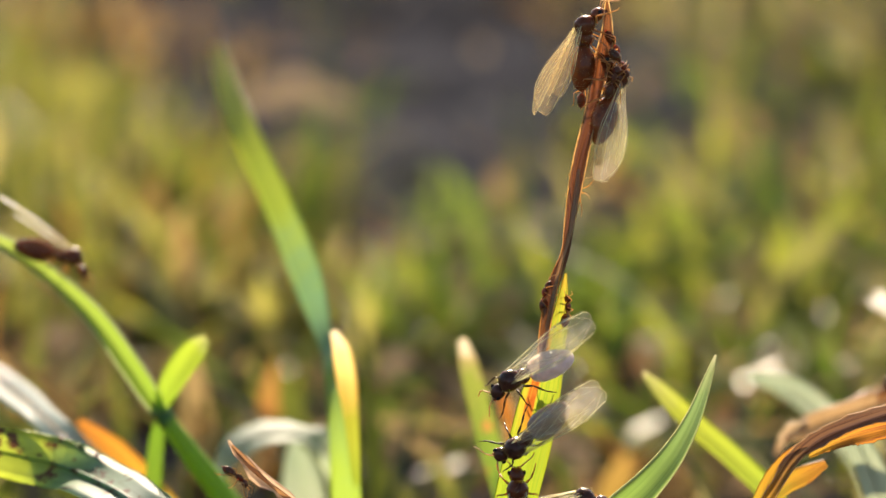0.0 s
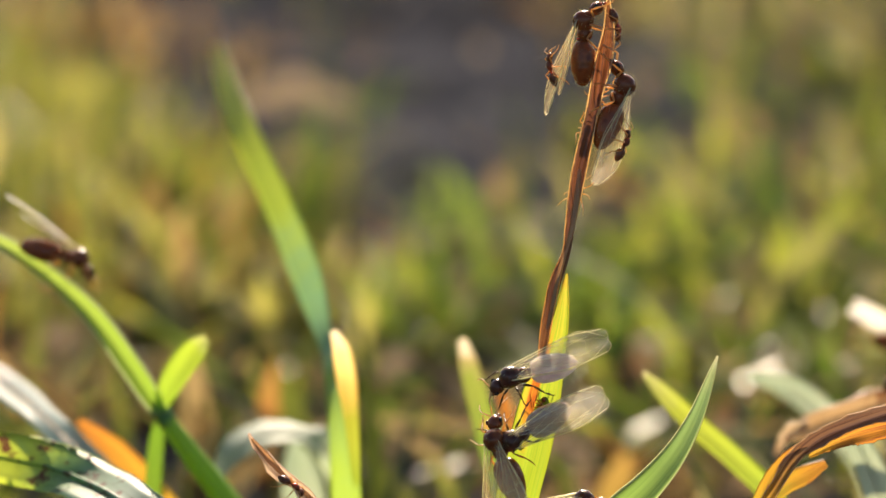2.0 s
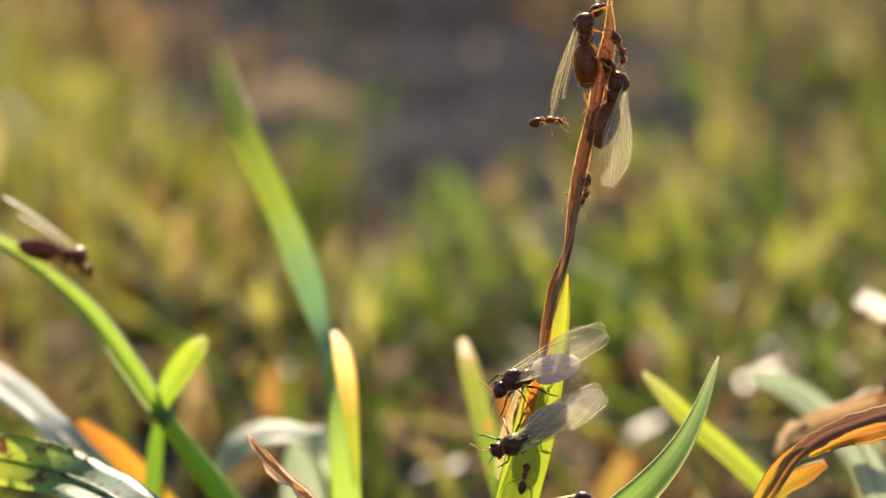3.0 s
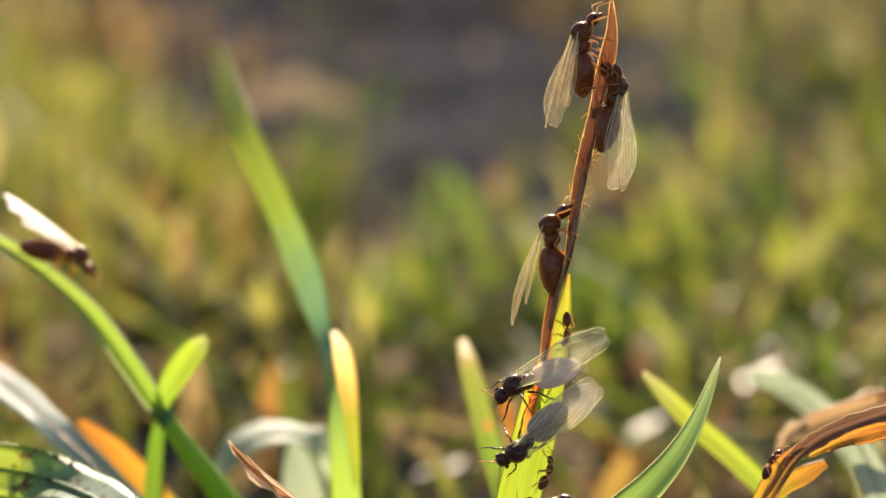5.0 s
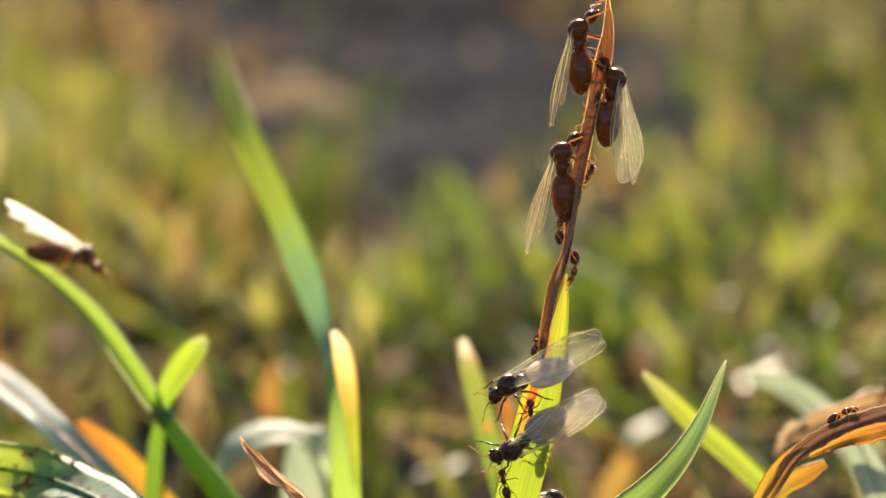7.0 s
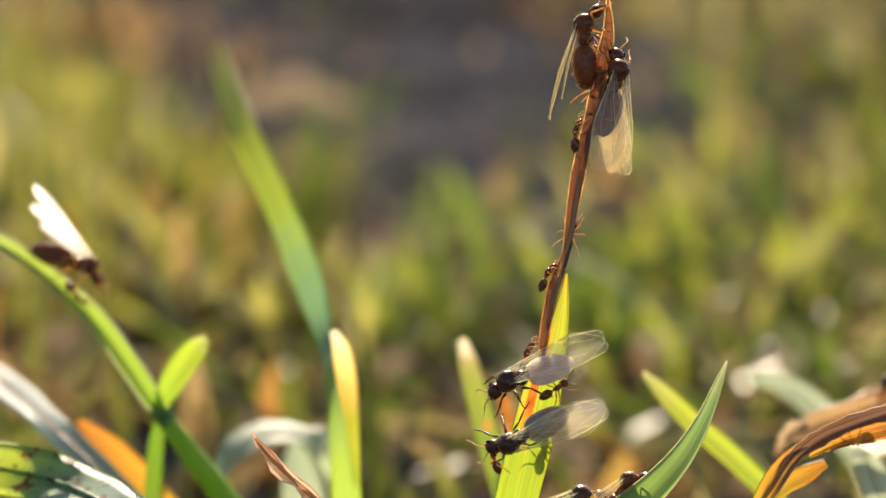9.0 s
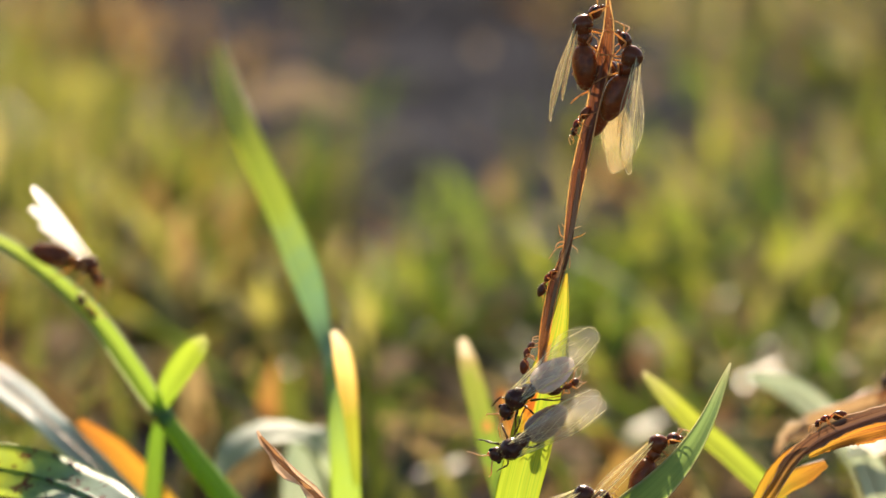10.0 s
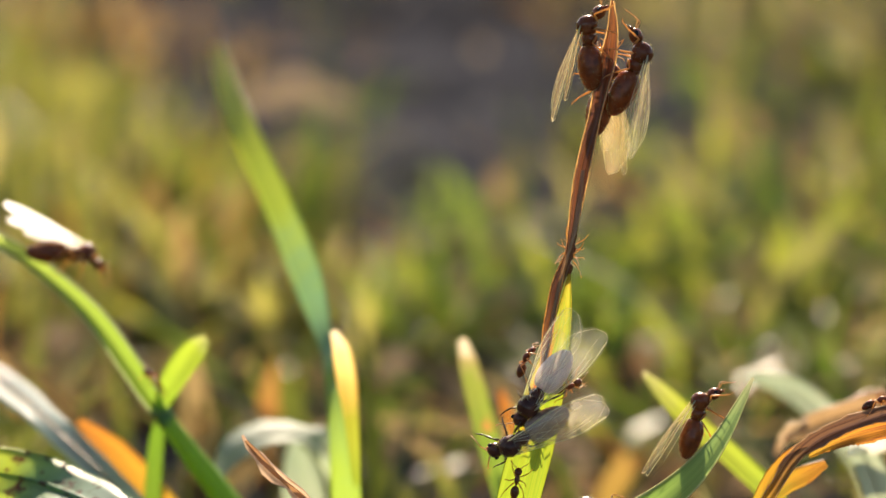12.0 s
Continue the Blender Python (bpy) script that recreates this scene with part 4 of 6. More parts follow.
# Bits under 11 mm are added to blur into bright background discs.
for k, (place, length, width, turn) in enumerate((((-0.03875, 0.42211, 0.00000), 0.034, 0.009, -0.1), ((-0.07131, 0.40245, 0.00000), 0.014, 0.010, 1.0), ((0.05170, 0.31507, 0.00000), 0.016, 0.009, 0.4), ((0.05886, 0.24421, 0.00000), 0.011, 0.008, 1.2),
                                                  ((-0.06863, 0.19279, 0.00000), 0.016, 0.007, 0.5), ((0.05089, 0.20760, 0.00000), 0.014, 0.007, 2.6), ((0.12828, 0.52215, 0.00000), 0.014, 0.014, 1.0), ((-0.00832, 0.17878, 0.00000), 0.012, 0.006, 0.8), ((0.01943, 0.13236, 0.00000), 0.014, 0.005, 2.4),
                                                  ((0.08349, 0.49879, 0.00000), 0.006, 0.006, 0.5), ((0.09008, 0.49247, 0.00000), 0.006, 0.006, 1.5), ((0.09391, 0.46396, 0.00000), 0.006, 0.005, 0.5), ((-0.09212, 0.39197, 0.00000), 0.008, 0.007, 0.8), ((-0.07447, 0.35910, 0.00000), 0.007, 0.006, 0.1), ((0.01074, 0.50336, 0.00000), 0.005, 0.005, 0.5), ((0.08681, 0.30962, 0.00000), 0.006, 0.005, 1.0), ((0.06070, 0.33782, 0.00000), 0.005, 0.005, 2.0), ((0.01518, 0.34078, 0.00000), 0.004, 0.004, 1.1), ((-0.08992, 0.30694, 0.00000), 0.006, 0.005, 0.6), ((-0.03830, 0.22530, 0.00000), 0.005, 0.004, 0.4), ((0.05171, 0.43582, 0.00000), 0.005, 0.005, 0.4), ((-0.02165, 0.34678, 0.00000), 0.004, 0.004, 0.9),
                                                  ((0.00927, 0.22328, 0.00000), 0.016, 0.006, 0.2), ((-0.06581, 0.21143, 0.00000), 0.012, 0.006, 2.0),
                                                  ((0.06799, 0.51734, 0.0), 0.007, 0.006, 0.4), ((0.07418, 0.49424, 0.0), 0.006, 0.006, 1.3), ((0.11470, 0.55197, 0.0), 0.007, 0.006, 0.9), ((0.07608, 0.35908, 0.0), 0.006, 0.005, 0.2), ((0.05214, 0.32060, 0.0), 0.008, 0.006, 0.7), ((0.12867, 0.52695, 0.0), 0.01, 0.009, 0.3), ((0.10441, 0.48535, 0.0), 0.006, 0.005, 2.1), ((0.10183, 0.39890, 0.0), 0.006, 0.005, 1.1))):
    dead_leaf(place, length, width, turn, 300 + k)


# ---- the grass blades in the foreground ----
def grass_thing(label, name="grass_plant", base=(0, 0, 0)):
    ob = tagged(new(name), label, "grass blade", "grass blades in the foreground")
    ob.location = base
    return ob


def edge_lines(points, n, fold, radius):
    """The two edges of a blade as tubes' points."""
    line = smooth_path(points, n)
    lines = ([], [])
    for i, q in enumerate(line):
        t = (Vector(line[min(i + 1, n)][:3]) - Vector(line[max(i - 1, 0)][:3])).normalized()
        side = t.cross(FRONT).normalized()
        face = side.cross(t).normalized()
        a, w = radians(q[4]), q[3] * 0.5
        side, face = side * math.cos(a) + face * math.sin(a), face * math.cos(a) - side * math.sin(a)
        for k, e in ((0, -1), (1, 1)):
            lines[k].append((*(Vector(q[:3]) + side * (e * (w + radius)) + face * (w * fold * 0.6)), radius * min(1.0, w / (4 * radius) + 0.3)))
    return lines


def bladed(parent, name, rows, material, label="", rib=False, edge=None, **kw):
    """rows: (place, width in mm, turn). Adds a blade whose points are given in the world to a thing with its own base."""
    base = parent.location
    pts = [(p[0] - base[0], p[1] - base[1], p[2] - base[2], w * MM, a) for p, w, a in rows]
    leaf = part(name, blade_mesh(pts, **kw), material, parent, label)
    if rib:  # True, or a skin of its own
        part("midrib", tube_mesh([(*(Vector(p[:3]) + FRONT * -0.06 * MM), max(0.05 * MM, 0.05 * p[3])) for p in pts], 40, 6, 0.7), material if rib is True else rib, leaf)
    if edge:  # (skin, radius in mm): tubes added along its edges to imitate rim light
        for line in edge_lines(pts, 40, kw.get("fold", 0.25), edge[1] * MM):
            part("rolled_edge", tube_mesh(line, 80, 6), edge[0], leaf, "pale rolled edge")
    return leaf


STEM_BASE = (0.00098, -0.01393, -0.00242)
stem = grass_thing("upright grass blade, green below and dried to a brown twisted tip", base=STEM_BASE)
bladed(stem, "green_blade", [((0.00098, -0.01393, -0.00242), 2.5, 0), ((0.00477, -0.00759, 0.02716), 4.0, 0), ((0.00778, -0.00552, 0.04374), 4.6, -8), ((0.00930, -0.00402, 0.04976), 4.7, -12), ((0.01052, -0.00269, 0.05507), 4.2, -16), ((0.01168, -0.00166, 0.05920), 2.9, -22), ((0.01253, -0.00078, 0.06274), 1.9, -30), ((0.01320, 0.00034, 0.06722), 0.3, -40)], skin_main, "yellow-green blade let through by the sun", n=48, fold=0.35)
bladed(stem, "dry_tip", [((0.01034, -0.00383, 0.05794), 0.4, 0), ((0.01077, -0.00281, 0.06079), 0.8, 10), ((0.01144, -0.00208, 0.06372), 1.2, 40), ((0.01224, -0.00087, 0.06653), 1.5, 55), ((0.01327, -0.00006, 0.06976), 1.1, 75), ((0.01376, 0.00060, 0.07241), 1.2, 50), ((0.01461, 0.00207, 0.07829), 1.35, 15), ((0.01600, 0.00346, 0.08388), 1.35, 35), ((0.01648, 0.00412, 0.08652), 1.35, 20), ((0.01709, 0.00500, 0.09005), 1.6, -10), ((0.01752, 0.00573, 0.09299), 1.0, -20), ((0.01758, 0.00647, 0.09593), 0.15, -10)], skin_dry_tip, "brown shrivelled tip, twisted", edge=(skin_backlit_rim, 0.085), n=90, fold=1.0, ragged=0.16)
bladed(stem, "dry_curl", [((0.01100, -0.00298, 0.06178), 0.25, 0), ((0.01243, -0.00173, 0.06801), 0.55, 60), ((0.01352, -0.00086, 0.07152), 0.7, 60), ((0.01413, 0.00021, 0.07499), 0.6, 30), ((0.01450, 0.00109, 0.07851), 0.3, 0)], skin_dry_rim, "paler rolled edge of the dry tip", n=40, fold=0.5, ragged=0.1)

tall = grass_thing("tall blue-green grass blade with a sheen", base=(-0.01096, 0.01433, -0.01720))
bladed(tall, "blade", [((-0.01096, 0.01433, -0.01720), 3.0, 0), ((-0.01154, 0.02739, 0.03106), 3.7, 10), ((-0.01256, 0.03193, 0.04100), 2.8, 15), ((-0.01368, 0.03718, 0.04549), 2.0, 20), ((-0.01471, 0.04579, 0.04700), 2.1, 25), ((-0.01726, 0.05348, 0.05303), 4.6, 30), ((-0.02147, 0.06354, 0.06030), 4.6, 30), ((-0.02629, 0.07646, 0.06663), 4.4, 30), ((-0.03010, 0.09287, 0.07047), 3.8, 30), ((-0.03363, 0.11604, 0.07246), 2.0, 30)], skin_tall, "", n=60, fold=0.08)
bladed(tall, "dry_sheath", [((-0.01016, 0.02330, 0.03531), 0.8, 0), ((-0.01090, 0.02715, 0.04250), 1.7, 0), ((-0.01164, 0.03037, 0.04715), 2.3, 0), ((-0.01232, 0.03116, 0.05030), 1.8, 0), ((-0.01313, 0.03159, 0.05201), 0.7, 0)], skin_gold, "golden withered leaf tip", n=20)

arch = grass_thing("green arching grass stalk with a side leaf", "grass_stalk", (-0.01539, 0.01889, -0.01959))
b = arch.location
part("stalk", tube_mesh([(*(Vector(p) - b), r * MM) for p, r in (((-0.01539, 0.01889, -0.01959), 1.5), ((-0.01813, 0.02620, 0.00974), 1.8), ((-0.02212, 0.02986, 0.02440), 1.9), ((-0.02617, 0.03138, 0.03053), 1.9), ((-0.03084, 0.03285, 0.03640), 1.6), ((-0.03441, 0.03404, 0.04120), 1.25), ((-0.03517, 0.03431, 0.04226), 1.1))], 30, 14, 0.8), skin_stalk, arch)
bladed(arch, "arched_leaf", [((-0.03419, 0.03258, 0.04151), 1.68, 0), ((-0.03570, 0.03315, 0.04383), 2.44, -5), ((-0.03754, 0.03382, 0.04649), 2.60, -10), ((-0.04233, 0.03539, 0.05279), 2.44, -15), ((-0.04780, 0.03660, 0.05763), 2.02, -20), ((-0.05361, 0.03754, 0.06142), 1.85, -25), ((-0.06182, 0.03828, 0.06440), 0.84, -25)], skin_arch, "lime leaf arching over", n=40, fold=0.7)
part("knot", tube_mesh([(*(Vector(p) - b), r * MM) for p, r in (((-0.03324, 0.03364, 0.03960), 1.3), ((-0.03421, 0.03398, 0.04093), 1.38), ((-0.03489, 0.03421, 0.04186), 1.2))], 10, 14, 0.85), skin_node, arch, "dark green joint")
bladed(arch, "side_leaf", [((-0.03431, 0.03319, 0.04189), 1.4, 0), ((-0.03291, 0.03292, 0.04497), 2.9, 10), ((-0.03118, 0.03259, 0.04777), 3.3, 15), ((-0.02932, 0.03212, 0.05003), 2.7, 15), ((-0.02837, 0.03235, 0.05095), 1.1, 15)], skin_leaflet, "lime leaf, lit through", n=24)
bladed(arch, "lower_leaf", [((-0.03448, 0.03584, 0.04013), 1.2, 0), ((-0.03530, 0.03683, 0.03582), 1.9, 0), ((-0.03572, 0.03531, 0.02975), 2.0, 0), ((-0.03607, 0.02071, -0.02054), 1.0, 0)], skin_stalk, "", n=20)

pale_left = grass_thing("shiny bluish grass blade bent over", base=(-0.02530, 0.02253, -0.02149))
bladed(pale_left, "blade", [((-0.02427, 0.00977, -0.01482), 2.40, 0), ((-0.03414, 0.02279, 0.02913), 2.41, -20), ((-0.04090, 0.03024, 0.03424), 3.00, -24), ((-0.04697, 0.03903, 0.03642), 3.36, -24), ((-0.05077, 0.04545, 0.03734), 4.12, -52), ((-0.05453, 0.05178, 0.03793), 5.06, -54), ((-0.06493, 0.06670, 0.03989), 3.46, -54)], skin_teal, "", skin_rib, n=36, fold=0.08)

spotted = grass_thing("broad green leaf with brown spots and a bright sheen", base=(-0.02353, 0.00065, -0.01005))
bladed(spotted, "blade", [((-0.02265, -0.01029, -0.00432), 2.86, 0), ((-0.02825, -0.00020, 0.03613), 4.36, -30), ((-0.03457, 0.00296, 0.04054), 7.52, -53), ((-0.03952, 0.00924, 0.04092), 8.30, -60), ((-0.04408, 0.01249, 0.04158), 6.44, -30), ((-0.05068, 0.01379, 0.04264), 5.43, -8), ((-0.05844, 0.01418, 0.04421), 2.00, -6)], skin_spotted, "", True, n=40, fold=0.1)

orange_leaf = grass_thing("orange and yellow withered leaf", base=(-0.02432, 0.01889, -0.01959))
bladed(orange_leaf, "blade", [((-0.02489, 0.02618, -0.02340), 2.04, 0), ((-0.03227, 0.03791, 0.02367), 3.52, 0), ((-0.03670, 0.03931, 0.02926), 3.94, 0), ((-0.04106, 0.04050, 0.03404), 3.52, 0), ((-0.04528, 0.04140, 0.03765), 0.98, 0)], skin_orange, "", n=24)

pale_arch = grass_thing("pale shiny leaf arched over", base=(-0.01353, 0.04077, -0.03103))
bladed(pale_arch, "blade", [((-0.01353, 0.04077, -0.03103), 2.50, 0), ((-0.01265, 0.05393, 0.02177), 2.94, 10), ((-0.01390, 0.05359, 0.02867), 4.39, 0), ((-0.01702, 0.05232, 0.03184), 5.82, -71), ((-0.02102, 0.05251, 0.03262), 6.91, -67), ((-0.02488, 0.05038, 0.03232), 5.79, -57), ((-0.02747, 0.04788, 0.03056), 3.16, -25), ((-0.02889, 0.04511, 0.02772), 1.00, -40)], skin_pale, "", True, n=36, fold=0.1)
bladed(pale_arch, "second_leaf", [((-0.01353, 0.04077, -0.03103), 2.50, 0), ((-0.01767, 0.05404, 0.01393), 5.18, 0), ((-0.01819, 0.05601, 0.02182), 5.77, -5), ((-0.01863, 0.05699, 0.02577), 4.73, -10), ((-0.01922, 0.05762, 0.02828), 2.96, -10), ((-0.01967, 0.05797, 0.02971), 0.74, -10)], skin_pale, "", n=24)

curl = grass_thing("curled dry leaf tip, pinkish brown", "dry_leaf", (-0.00401, -0.00846, -0.00528))
bladed(curl, "blade", [((-0.00401, -0.00847, -0.00528), 1.50, 0), ((-0.01207, -0.00013, 0.03643), 1.99, 0), ((-0.01663, -0.00093, 0.04150), 1.67, 25), ((-0.01855, -0.00057, 0.04294), 1.36, -45), ((-0.02034, -0.00022, 0.04432), 1.67, 30), ((-0.02176, 0.00012, 0.04570), 1.17, -30), ((-0.02300, 0.00045, 0.04702), 0.62, 20), ((-0.02374, 0.00073, 0.04816), 0.25, 0)], skin_curl, "pinkish-brown shrivelled leaf", n=40, fold=0.9, ragged=0.15)
bladed(curl, "rolled_edge", [((-0.01382, -0.00209, 0.03930), 0.43, 0), ((-0.01719, -0.00172, 0.04243), 0.62, 30), ((-0.01935, -0.00129, 0.04416), 0.74, 60), ((-0.02121, -0.00070, 0.04571), 0.62, 10), ((-0.02246, -0.00021, 0.04684), 0.56, -30), ((-0.02332, 0.00003, 0.04780), 0.25, 0)], skin_dry_rim, "paler rolled edge", n=30, fold=0.6, ragged=0.2)

behind = grass_thing("green grass blade with a bleached tip", base=(0.01252, 0.02983, -0.02531))
bladed(behind, "blade", [((0.01252, 0.02983, -0.02531), 2.4, 0), ((0.00860, 0.04221, 0.02437), 2.9, 0), ((0.00597, 0.04445, 0.03334), 2.9, 0), ((0.00412, 0.04617, 0.04024), 2.7, 10), ((0.00299, 0.04720, 0.04438), 2.2, 10), ((0.00242, 0.04772, 0.04645), 0.9, 10)], skin_behind, "", n=24)
bladed(behind, "side_leaf", [((0.00936, 0.05381, 0.02953), 0.60, 0), ((0.00863, 0.05469, 0.03307), 1.27, 0), ((0.00797, 0.05531, 0.03556), 1.35, 0), ((0.00746, 0.05575, 0.03733), 0.45, 0)], skin_ember, "short orange withered leaf", n=14)

fresh = grass_thing("fresh green grass blade bending to a fine point", base=(0.01081, -0.01393, -0.00242))
bladed(fresh, "lower_blade", [((0.01081, -0.01394, -0.00242), 2.03, 20), ((0.01212, -0.00907, 0.02123), 3.18, 25), ((0.01357, -0.00762, 0.02913), 3.67, 28), ((0.01503, -0.00682, 0.03273), 3.67, 30)], skin_fresh, "", n=24, fold=0.18)
fresh_tip = bladed(fresh, "upper_blade", [((0.01306, -0.00834, 0.02747), 2.44, 28), ((0.01501, -0.00631, 0.03643), 3.78, 30), ((0.01861, -0.00600, 0.04179), 4.13, 35), ((0.02188, -0.00617, 0.04524), 3.76, 38), ((0.02473, -0.00534, 0.04860), 3.03, 40), ((0.02691, -0.00439, 0.05242), 2.00, 40), ((0.02836, -0.00343, 0.05624), 1.15, 40), ((0.02927, -0.00274, 0.05900), 0.24, 40)], skin_fresh_tip, "bending tip", n=48, fold=0.18)
FRESH_JOINT = Vector((0.01441, -0.00760, 0.03043)) - fresh.location

lime_right = grass_thing("lime grass blade leaning over", base=(0.05026, 0.01706, -0.01863))
bladed(lime_right, "blade", [((0.05026, 0.01706, -0.01863), 1.56, 0), ((0.04104, 0.02912, 0.02973), 2.50, 0), ((0.03592, 0.03061, 0.03570), 2.65, 0), ((0.03045, 0.03177, 0.04033), 2.50, 0), ((0.02636, 0.03276, 0.04431), 1.87, 0), ((0.02417, 0.03325, 0.04630), 0.47, 0)], skin_lime, "", n=30)

brown_leaf = grass_thing("withered leaf with brown rim and orange glow", "dry_leaf", (0.02555, -0.01393, -0.00242))
bladed(brown_leaf, "blade", [((0.02555, -0.01394, -0.00242), 1.35, 0), ((0.03392, -0.00521, 0.04086), 1.22, 0), ((0.03576, -0.00615, 0.04536), 1.27, 15), ((0.03782, -0.00541, 0.04830), 1.52, 35), ((0.04023, -0.00588, 0.05055), 1.81, 10), ((0.04341, -0.00647, 0.05232), 1.75, 30), ((0.04776, -0.00708, 0.05402), 1.62, 15), ((0.05358, -0.00763, 0.05594), 0.84, 20)], skin_brown, "brown shrivelled blade", n=80, fold=0.9, ragged=0.32)
bladed(brown_leaf, "orange_edge", [((0.03940, -0.00443, 0.04810), 0.36, 0), ((0.04171, -0.00414, 0.04928), 1.09, 5), ((0.04384, -0.00393, 0.05011), 1.82, 10), ((0.04620, -0.00426, 0.05085), 1.94, -10), ((0.04885, -0.00456, 0.05171), 1.70, 10), ((0.05188, -0.00436, 0.05254), 1.09, -10), ((0.05491, -0.00417, 0.05330), 0.30, -10)], skin_ember, "orange edge lit through", n=60, fold=0.6, ragged=0.35)
bladed(brown_leaf, "yellow_edge", [((0.03214, -0.00510, 0.03921), 0.98, 0), ((0.03399, -0.00505, 0.04357), 1.16, 0), ((0.03563, -0.00478, 0.04669), 1.03, 0), ((0.03731, -0.00452, 0.04858), 0.73, 0), ((0.03911, -0.00442, 0.04982), 0.24, 0)], skin_yolk, "yellow edge lit through", n=40, fold=0.5, ragged=0.2)
bladed(brown_leaf, "side_scrap", [((0.03536, 0.00457, 0.03872), 0.88, 0), ((0.03820, 0.00528, 0.04159), 2.02, 0), ((0.04040, 0.00556, 0.04270), 2.02, 0), ((0.04273, 0.00586, 0.04392), 0.76, 0)], skin_yolk, "yellow and orange scrap of leaf", n=20)

white_right = grass_thing("bleached shiny leaf beside the withered one", base=(0.05522, 0.01433, -0.01720))
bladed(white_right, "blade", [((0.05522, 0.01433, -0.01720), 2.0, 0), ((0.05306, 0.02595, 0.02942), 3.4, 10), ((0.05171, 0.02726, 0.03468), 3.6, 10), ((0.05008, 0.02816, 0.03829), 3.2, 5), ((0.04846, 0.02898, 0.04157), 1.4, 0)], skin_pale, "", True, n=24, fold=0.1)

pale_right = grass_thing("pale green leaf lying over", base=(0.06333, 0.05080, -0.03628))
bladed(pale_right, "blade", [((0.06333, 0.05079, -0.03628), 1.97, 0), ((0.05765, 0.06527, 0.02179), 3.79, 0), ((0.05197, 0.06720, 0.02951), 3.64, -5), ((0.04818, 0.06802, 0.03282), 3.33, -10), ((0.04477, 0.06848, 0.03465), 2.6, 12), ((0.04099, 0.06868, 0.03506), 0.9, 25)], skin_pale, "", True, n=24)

tan_leaf = grass_thing("tan crumpled dead leaf drooping to its tip", "dry_leaf", (0.06802, 0.02344, -0.02197))
bladed(tan_leaf, "blade", [((0.06802, 0.02344, -0.02197), 2.09, 0), ((0.06663, 0.03424, 0.02131), 2.79, 0), ((0.06384, 0.03828, 0.03754), 3.07, -30), ((0.05966, 0.03929, 0.04160), 3.21, -20), ((0.05393, 0.03807, 0.04081), 3.47, -20), ((0.04961, 0.03681, 0.03990), 3.74, 10), ((0.04601, 0.03559, 0.03912), 3.32, -10), ((0.04360, 0.03538, 0.03832), 2.49, 20), ((0.04188, 0.03430, 0.03809), 1.24, 30)], skin_tan, "", True, n=50, fold=0.6, ragged=0.25, seed=5)
bladed(tan_leaf, "torn_tip", [((0.04450, 0.03460, 0.03929), 1.10, 0), ((0.04217, 0.03348, 0.03893), 1.79, 10), ((0.04107, 0.03314, 0.03760), 1.24, 20), ((0.04039, 0.03274, 0.03600), 0.34, 20)], skin_tan, "hanging torn tip", n=14, fold=0.8, ragged=0.4, seed=8)

ember = grass_thing("short orange withered grass blade, standing alone", base=(-0.02582, 0.12555, -0.04647))
bladed(ember, "blade", [((-0.02582, 0.12555, -0.04647), 3.27, 0), ((-0.02655, 0.13545, -0.00678), 3.64, 10), ((-0.02727, 0.13853, 0.00557), 4.18, 15), ((-0.02715, 0.13815, 0.01233), 3.62, 15), ((-0.02613, 0.13743, 0.01772), 1.26, 15)], skin_rust, "", n=20, fold=0.4)

yolk = grass_thing("yellow and orange withered blade low behind a green one", base=(0.02224, 0.10388, -0.05071))
bladed(yolk, "blade", [((0.02224, 0.10388, -0.05071), 3.47, 0), ((0.02398, 0.11481, -0.00688), 4.86, 5), ((0.02615, 0.11691, 0.00155), 5.21, 10), ((0.02739, 0.11684, 0.00541), 4.33, 10), ((0.02836, 0.11669, 0.00891), 1.21, 10)], skin_ochre, "", n=20, fold=0.4)

# ---- the ants ----
ant_top = queen_ant("brown-black winged ant clinging to the dry tip", 3, 10, 8, 0.95, wings=skin_wing_amber, wings_label="amber cloudy wing", shell=skin_queen_brown)
ant_pair = queen_ant("brown-black winged ant hanging on the dry tip with wings down", 8, 15, 50, wings=skin_wing_clear, shell=skin_queen_brown)
ant_climber = queen_ant("red-brown winged ant climbing the dry tip", 8, 12, 20, wings=skin_wing_amber, wings_label="amber cloudy wing", shell=skin_queen_brown)
ant_upper = queen_ant("black winged ant resting across the green blade", 5, 8, 20, abdomen=skin_silk_sheen, legs=skin_leg_dark)
ant_lower = queen_ant("black winged ant with frayed wings on the green blade", 3.5, 6, 7, torn=0.22, abdomen=skin_silk_brown, legs=skin_leg_dark)
ant_left = queen_ant("winged ant with glaring white wings on an arching stalk", 4, 16, 5, 1.0, wings=skin_wing_glare, wings_label="glaring white wing", shell=skin_queen_brown)
ant_right = queen_ant("winged ant with tan wings on a crumpled dead leaf", 8, 8, 30, 1.0, wings=skin_wing_tan, wings_label="tan cloudy wing")
ant_far = queen_ant("winged ant with bright pale wings behind the withered leaf", 7, 10, 10, wings=skin_wing_glint, wings_label="whitish cloudy wing")
ant_blade = queen_ant("brown winged ant climbing a fresh green blade", 6, 8, 25, 0.87, wings=skin_wing_amber, wings_label="amber cloudy wing", shell=skin_queen_brown)
ant_low = queen_ant("brown winged ant low among the blades", 8, 8, 25)
